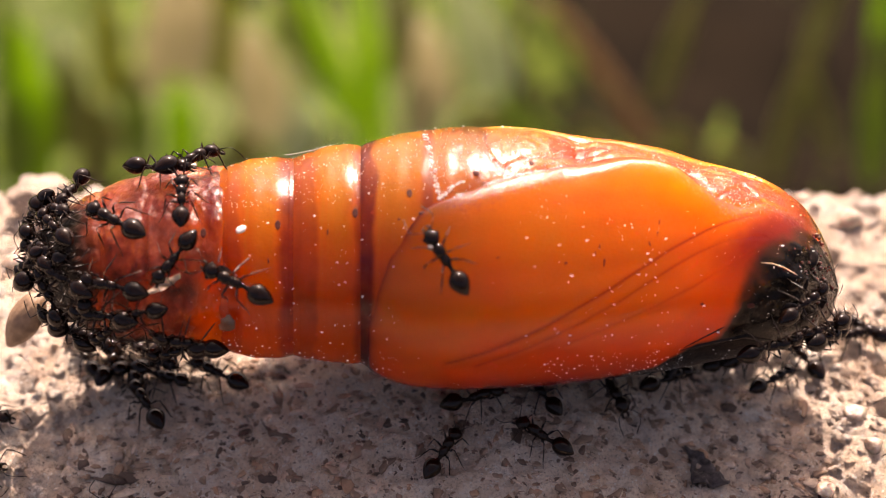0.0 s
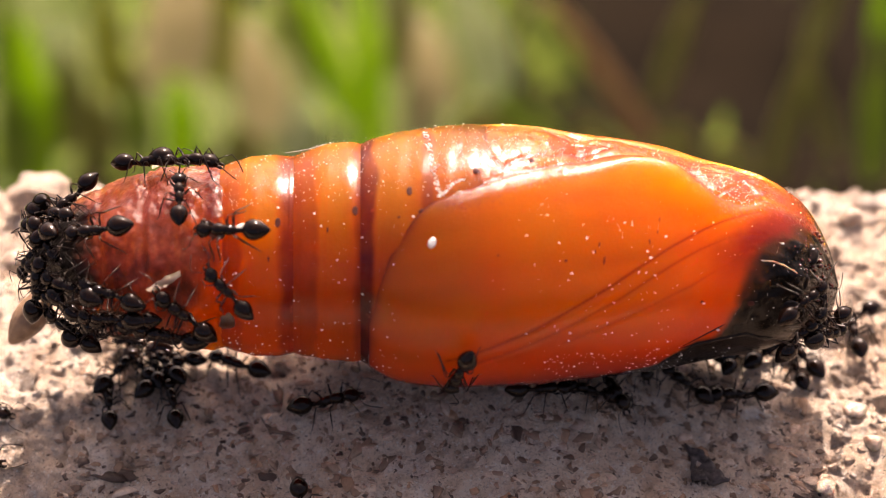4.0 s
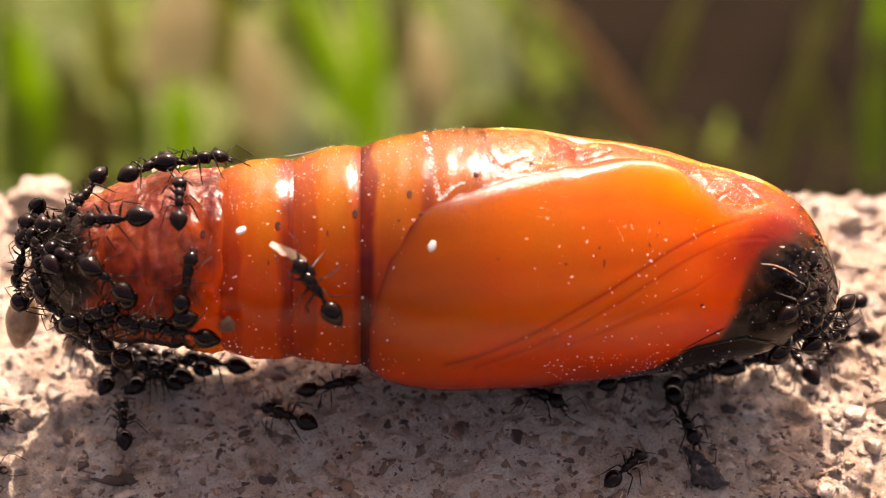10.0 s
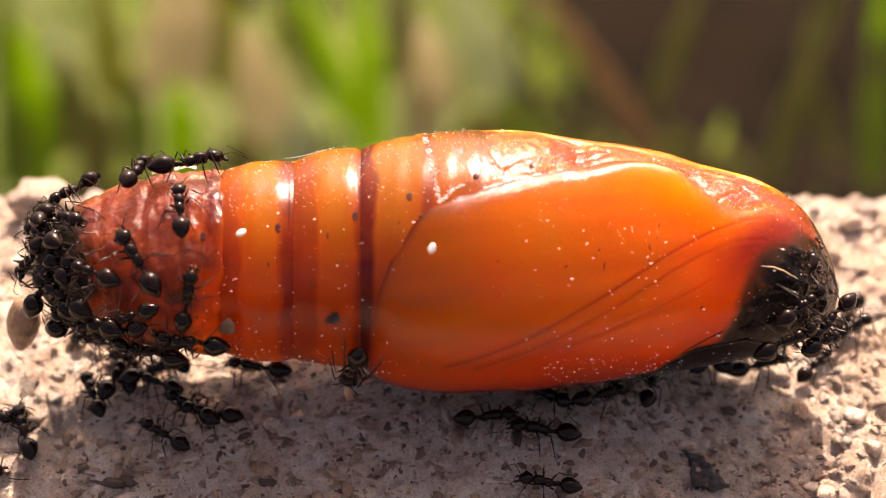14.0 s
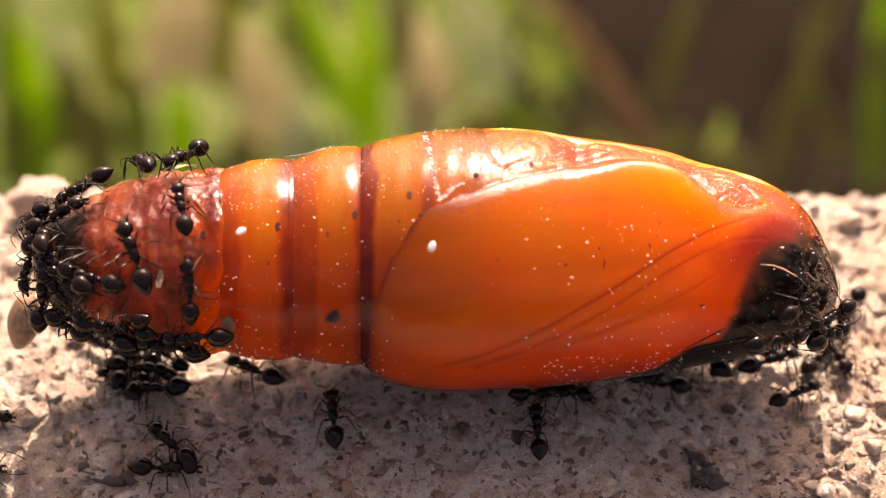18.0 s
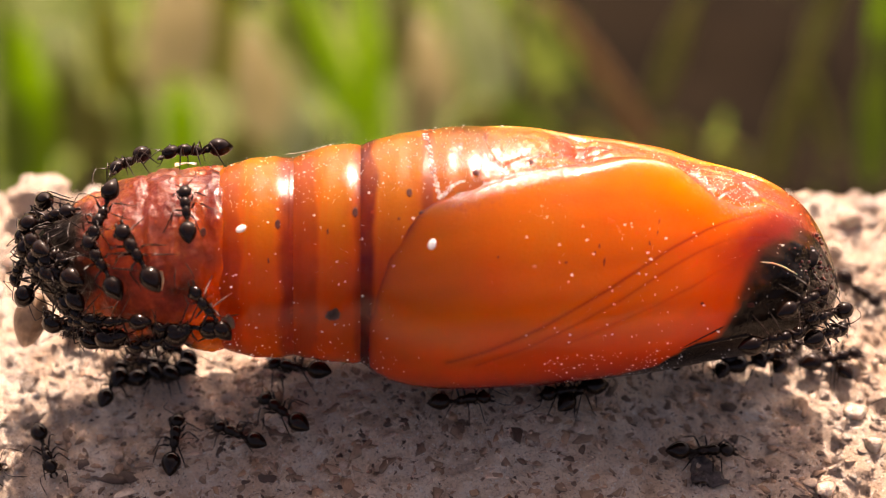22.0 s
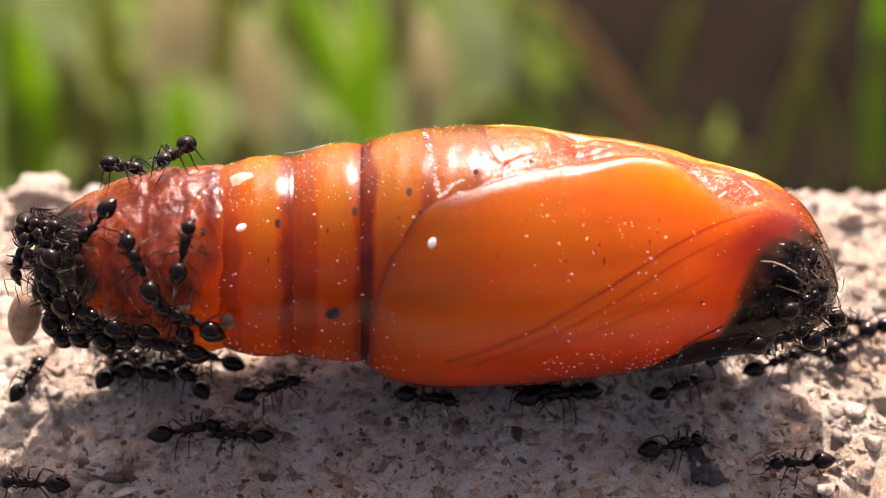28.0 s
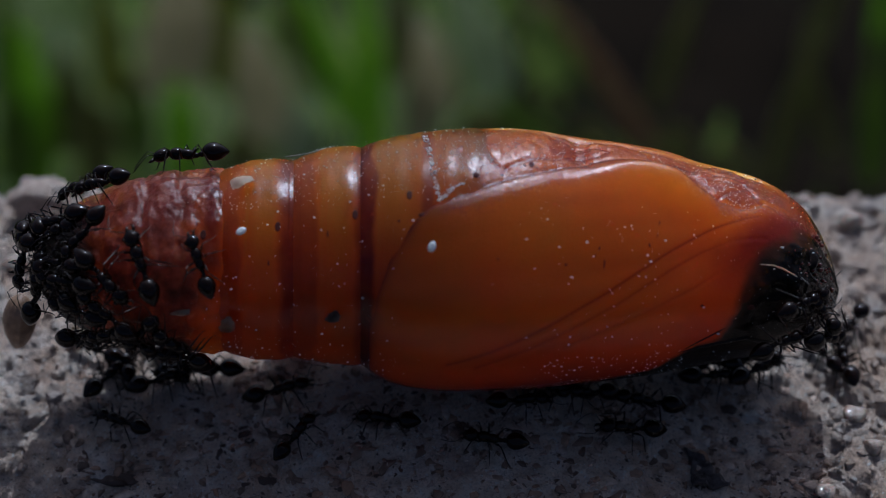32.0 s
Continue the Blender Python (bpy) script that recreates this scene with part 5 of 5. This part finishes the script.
    roam(((0, 3.61, -1.72, 117), (5.5, 6.05, -1.97, 189), (9, 7.53, -0.83, 21), (13, 5.90, -1.96, 22), (17, 6.45, -1.59, 18), (19, 1.39, -2.48, 1),
          (21, 2.35, -2.35, 7), (23, -0.48, -2.60, 12), (25, 2.13, -2.19, 4), (28, -0.39, -2.49, -7), (30, 0.04, -2.08, 7), (32, 3.09, -2.40, 8)))
    roam(((0, 8.86, -0.93, 24), (6, 9.37, -1.15, 198), (9, 10.67, -0.68, 378), (13, 7.46, -0.95, 393), (17, 9.50, -0.82, 560), (19, 6.53, -1.46, 520),
          (23, 4.83, -2.02, 373), (28, 4.44, -2.15, 547), (32, 5.10, -2.00, 546)))
    roam(((0, 12.17, 0.61, 42), (6, 13.38, 0.65, 48), (9, 12.00, 0.05, 23), (13, 12.42, 0.03, 24), (19, 13.18, 0.23, 24), (23, 12.26, -0.11, 12),
          (25, 12.42, -0.10, 17), (28, 13.13, -0.04, 29), (32, 12.38, -0.18, 32)))
    roam(((0, 12.99, -0.74, 36), (6, 14.08, 0.40, 133), (9, 14.93, 0.18, 50), (13, 14.60, 0.10, 56), (19, 15.05, 0.65, 42), (23, 13.21, 0.56, 52),
          (28, 14.50, 0.44, 161), (32, 14.88, 0.74, 108)))
    roam(((0, 16.34, 1.23, 16), (6, 16.21, 1.58, 124), (9, 15.36, 0.93, 226), (13, 16.58, 2.21, 62), (19, 15.37, 0.09, -115), (23, 15.42, 0.07, 56),
          (24, 16.69, 2.17, 47), (28, 15.87, 0.80, 211), (32, 15.76, 0.43, 88)))
    roam(((0, 16.54, 1.86, 139), (6, 16.12, 2.39, 228), (13, 16.34, 2.60, 232), (19, 16.37, 2.73, 232), (23, 17.59, 4.59, 328), (25, 16.56, 3.15, 447),
          (28, 16.59, 1.89, 520), (32, 16.24, 1.93, 588)))
    climb(((0, 12.48, 21, 33), (13, 12.45, 21, 29), (32, 12.55, 21, 24)))
    climb(((0, 13.58, -15, -12), (19, 13.58, -11, 0), (32, 13.54, -12, -9)))
    climb(((0, 13.13, -3, -174), (13, 13.39, 5, -132), (32, 13.09, 12, -216)))
    climb(((0, 11.60, -8, 12), (5, 12.89, 0, 72), (19, 11.58, -3, 0), (32, 11.95, -3, 18)))
    huddle(on_pupa, -13.85, 64, 141, 0)
    huddle(on_pupa, -13.76, 41, 135, 1)
    huddle(on_pupa, -13.98, 24, 59, 2)
    huddle(on_pupa, -13.38, 19, 123, 3)
    huddle(on_pupa, -13.17, -3, 159, 4)
    huddle(on_pupa, -12.10, 1, 153, 5)
    huddle(on_pupa, -11.03, 0, -165, 6)
    huddle(on_pupa, -8.98, 0, 162, 7)
    huddle(on_pupa, -13.35, 74, -9, 8)
    huddle(on_pupa, -14.42, 40, -123, 9)
    huddle(on_pupa, -13.24, 34, 147, 10)
    huddle(on_pupa, -11.69, -8, -171, 11)
    huddle(on_pupa, -14.39, 111, 135, 12)
    huddle(on_pupa, -12.39, 1, 29, 13)
    huddle(on_pupa, -13.52, 51, -45, 14)
    huddle(on_pupa, -10.09, -6, -174, 15)
    huddle(on_ground, -11.98, 0.99, 159, 16)
    huddle(on_ground, -10.64, 0.30, 146, 17)
    huddle(on_ground, -13.77, 0.99, 159, 18)
    huddle(on_ground, -11.90, 0.18, 129, 20)
    huddle(on_ground, -12.5, -0.10, 70, 21)
    huddle(on_ground, -11.1, -0.45, 20, 22)
    huddle(on_ground, 8.7, 0.1, 20, 24)
    huddle(on_ground, 10.0, 0.4, 160, 25)
    huddle(on_ground, 11.2, 0.5, 40, 26)
    huddle(on_ground, 12.0, 1.1, 130, 27)
    huddle(on_ground, 9.4, 0.9, 70, 28)
    # the scrap and the flake go with the ant that drags them, and are let go
    held = Matrix.Translation(Vector((1.35, 0.1, 0.5)) * MM) @ pose(0, 0, 0, 20, -15, 25)
    rest = on_shell(-9.6, 25, 30, 0.15)
    walk(SCRAP, [(0.0, rest), (4.0, rest)] + [(t, m @ held) for t, m in carrier if t >= 5.0])
    # flake stays under the ant until the wound is due
    tucked = Matrix.Translation(Vector((0.45, 0.0, 0.12)) * MM)
    left = on_shell(-3.76, 9.4, 40, 0.06)
    walk(PATCH, [(t, m @ tucked) for t, m in carrier if t <= 11.5] + [(12.5, left), (32.0, left)])
    hid, shown = on_shell(-9.4, 125, 10, 0.1), on_shell(-7.0, 86, 20, 0.12)
    walk(CHIP, [(0.0, hid), (25.6, hid), (27.0, shown), (32.0, shown)])
    walk(SHRED, [(0.0, on_shell(-10.2, 118, 10, 0.08)), (16.4, on_shell(-10.2, 118, 10, 0.08)), (18.0, on_shell(-9.72, 30, 80, 0.2)), (22.0, on_shell(-9.7, 27, 84, 0.2)), (25.0, on_shell(-8.9, 36, 40, 0.2)),
                 (28.0, on_shell(-9.1, 10, 10, 0.2)), (32.0, on_shell(-9.1, 9, 14, 0.2))])
    walk(HUSK_OB, [(t, Matrix.Translation(Vector((x + 0.1, -0.2, 2.0)) * MM) @ pose(0, 0, 0, 0, tilt, 35)) for t, x, tilt in
                   ((0, -15.9, -48), (3, -15.7, -40), (6, -15.8, -50), (9, -16.05, -68), (13, -16.0, -74), (17, -16.0, -72), (19, -15.85, -62), (20.5, -15.7, -60),
                    (23, -15.75, -72), (28, -15.95, -70), (30, -16.05, -74), (32, -16.15, -76))])


# ---- background ----
def build_ground():
    r = np.concatenate([np.linspace(0, 1.4, 80), [2.5, 5, 20, 200, 3000]]) * 1000
    a = np.linspace(0, 2 * np.pi, 96, endpoint=False)
    X, Y = r[:, None] * np.cos(a), r[:, None] * np.sin(a)
    Z = -219 + 8 * fbm(X * 0.012, Y * 0.012, 0.0, 4, 60) * (r[:, None] < 4000)
    v = np.stack([X, Y, Z], -1).reshape(-1, 3)
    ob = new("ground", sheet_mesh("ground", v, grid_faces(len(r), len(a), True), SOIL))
    tagged(ob, "near-black brown soil with scattered dry bits, far out of focus", "ground", kind="structure")


def build_turf():
    """Low matted growth that ends in bare soil on one side."""
    xs, ys = np.linspace(-600, 60, 70), np.linspace(60, 900, 80)
    X, Y = np.meshgrid(xs, ys, indexing="ij")
    X = X + 55 * fbm(X * 0.01, Y * 0.01, 5.0, 3, 61) + (X + 600) * 0.0004 * (Y - 330) * (Y > 480) + 0.06 * (Y - 330) * (X > 0)
    Y = Y + 70 * fbm(X * 0.008, Y * 0.008, 9.0, 3, 63) * (Y > 480)
    Z = -215 + 5 * fbm(X * 0.03, Y * 0.03, 1.0, 4, 62) + 8 * step(30, 0, X) - 6
    Z = Z - 14 * np.maximum(step(-480, -590, X), step(780, 890, Y))
    v = np.stack([X, Y, Z], -1).reshape(-1, 3)
    tagged(new("turf", sheet_mesh("turf", v, grid_faces(70, 80)[:, ::-1], TURF)), "matted olive turf, far out of focus", "turf", kind="stuff")


def blade_verts(base, height, width, lean, face, curl, steps=9):
    """A folded, tapering grass blade; returns its vertices and faces."""
    u = np.linspace(0, 1, steps)[:, None]
    w = width * np.sin(np.pi * (0.12 + 0.86 * u)) ** 0.7 * 0.5
    side = np.array([[math.cos(face), math.sin(face), 0]])
    out = np.array([[math.cos(lean), math.sin(lean), 0]])
    spine = np.array([base]) + np.array([[0, 0, 1.0]]) * height * (u - 0.25 * curl * u ** 2) + out * height * curl * u ** 2
    fold = np.array([[-math.sin(face), math.cos(face), 0]]) * w * 0.35
    v = np.stack([spine - side * w + fold, spine, spine + side * w + fold], 1)
    return v.reshape(-1, 3), grid_faces(steps, 3)


def build_meadow():
    rng = np.random.RandomState(11)
    for name, material, count, tall, label in (("grass", MOSS, 900, 26, "green grass blades, blurred by distance"), ("dry_grass", STRAW, 160, 16, "dry straw-coloured grass, blurred by distance")):
        vs, fs, n = [], [], 0
        for k in range(count):
            y = rng.uniform(240, 620)
            x = rng.uniform(-1, 1) * (40 + 0.34 * y)
            if x > 45 and rng.rand() < 0.95:
                continue
            v, f = blade_verts((x, y, -222), rng.uniform(0.3, 1.3) * tall, rng.uniform(2, 5), rng.rand() * 6.28, rng.rand() * 3.14, rng.uniform(0.05, 0.6), 6)
            vs.append(v)
            fs.append(f + n)
            n += len(v)
        # thinner turf all round, out to a metre or so
        for k in range(1800):
            x, y = rng.uniform(-1200, 1200), rng.uniform(-900, 1500)
            if abs(x) < 0.55 * (y + 40) and y < 480 or (-60 < y < 40 and abs(x) < 120) or math.hypot(x, y - 250) > 1000 + 120 * math.sin(math.atan2(y - 250, x) * 5):
                continue
            v, f = blade_verts((x, y, -222), rng.uniform(15, 50), rng.uniform(4, 9), rng.rand() * 6.28, rng.rand() * 3.14, rng.uniform(0.1, 0.9), 5)
            vs.append(v)
            fs.append(f + n)
            n += len(v)
        tagged(new(name, sheet_mesh(name, np.concatenate(vs), np.concatenate(fs), material)), label, "grass", kind="stuff")


def build_blade(x, y, z, tip_x, tip_z, width, material):
    """A broad grass blade from its foot to its tip, folded along its midrib."""
    u = np.linspace(0, 1, 14)[:, None]
    wide = 0.5 * width * (1 - 0.55 * u ** 3) * (0.7 + 0.3 * np.sin(np.pi * np.clip(u * 1.2, 0, 1)))
    spine = np.array([[x, y, z - 4.0]]) * (1 - u) + np.array([[tip_x, y + 6, tip_z]]) * u + np.array([[0.06 * width, 2.0, 0]]) * np.sin(u * np.pi)
    v = np.stack([spine - [1, 0, 0] * wide + [0, 0.35, 0] * wide, spine, spine + [1, 0, 0] * wide + [0, 0.35, 0] * wide], 1).reshape(-1, 3)
    f = grid_faces(14, 3)
    v = np.concatenate([v, v + [0, 0.35, 0]]) - [x, y, z]
    ob = new("grass_blade", sheet_mesh("grass_blade", v, np.concatenate([f, f[:, ::-1] + len(v) // 2]), material))
    ob.location = Vector((x, y, z)) * MM
    tones = {GREEN: "bright green", LIME: "yellow-green", MOSS: "dark green", GREY: "withered grey-beige", SAGE: "pale grey-green", OLIVE: "dull olive", DRY: "dry brown", STRAW: "straw-coloured"}
    tagged(ob, tones[material] + " grass blade behind the ledge, far out of focus", "grass blade", "grass blades behind the ledge")


build_stone()
build_grit()
build_pupa()
build_ground()
build_turf()
build_meadow()
for row in ((-20, 275, -190, -20, -140, 9.1, GREEN), (-26, 283, -182, -39, -145, 7.8, GREEN), (-69, 262, -188, -68, -164, 10.6, GREEN), (-91, 287, -178, -90, -147, 9.1, LIME), (-110, 270, -197, -107, -153, 12.3, GREEN),
            (-121, 291, -192, -117, -149, 9.3, MOSS), (-80, 296, -182, -74, -152, 13.3, GREY), (-52, 300, -204, -54, -172, 17.4, GREY), (-39, 262, -183, -36, -170, 11.3, SAGE), (15, 300, -188, 2, -154, 15.8, SAGE),
            (60, 291, -199, 24, -152, 7.1, DRY), (61, 304, -193, 70, -160, 6.7, OLIVE), (41, 266, -190, 38, -179, 11.4, OLIVE), (60, 272, -197, 63, -185, 13.1, OLIVE), (78, 268, -196, 76, -188, 12.9, OLIVE),
            (16, 279, -198, 18, -179, 11.9, MOSS), (-104, 283, -184, -102, -161, 9.0, SAGE), (-72, 304, -185, -68, -157, 12.8, GREY), (-35, 308, -188, -44, -159, 13.0, OLIVE), (-7, 302, -207, -6, -173, 11.2, GREY),
            (-115, 268, -194, -113, -169, 11.5, MOSS), (-97, 281, -202, -94, -183, 12.0, OLIVE), (-54, 270, -194, -55, -185, 13.0, OLIVE), (-88, 294, -198, -88, -179, 9.3, OLIVE), (93, 287, -208, 101, -164, 7.3, OLIVE),
            (105, 312, -181, 111, -161, 8.2, OLIVE), (113, 296, -207, 100, -176, 5.6, OLIVE), (118, 275, -199, 113, -158, 8.8, MOSS), (115, 283, -164, 114, -145, 6.0, GREEN), (-102, 279, -191, -100, -166, 10.4, OLIVE),
            (-3, 312, -202, -6, -177, 14.8, GREY), (7, 262, -184, 10, -172, 15.5, OLIVE), (-13, 304, -183, -11, -156, 8.0, OLIVE), (-63, 312, -192, -63, -161, 11.5, LIME), (26, 266, -186, 22, -177, 12.8, MOSS),
            (-83, 275, -193, -83, -177, 8.8, MOSS)):
    build_blade(*row)

motions()
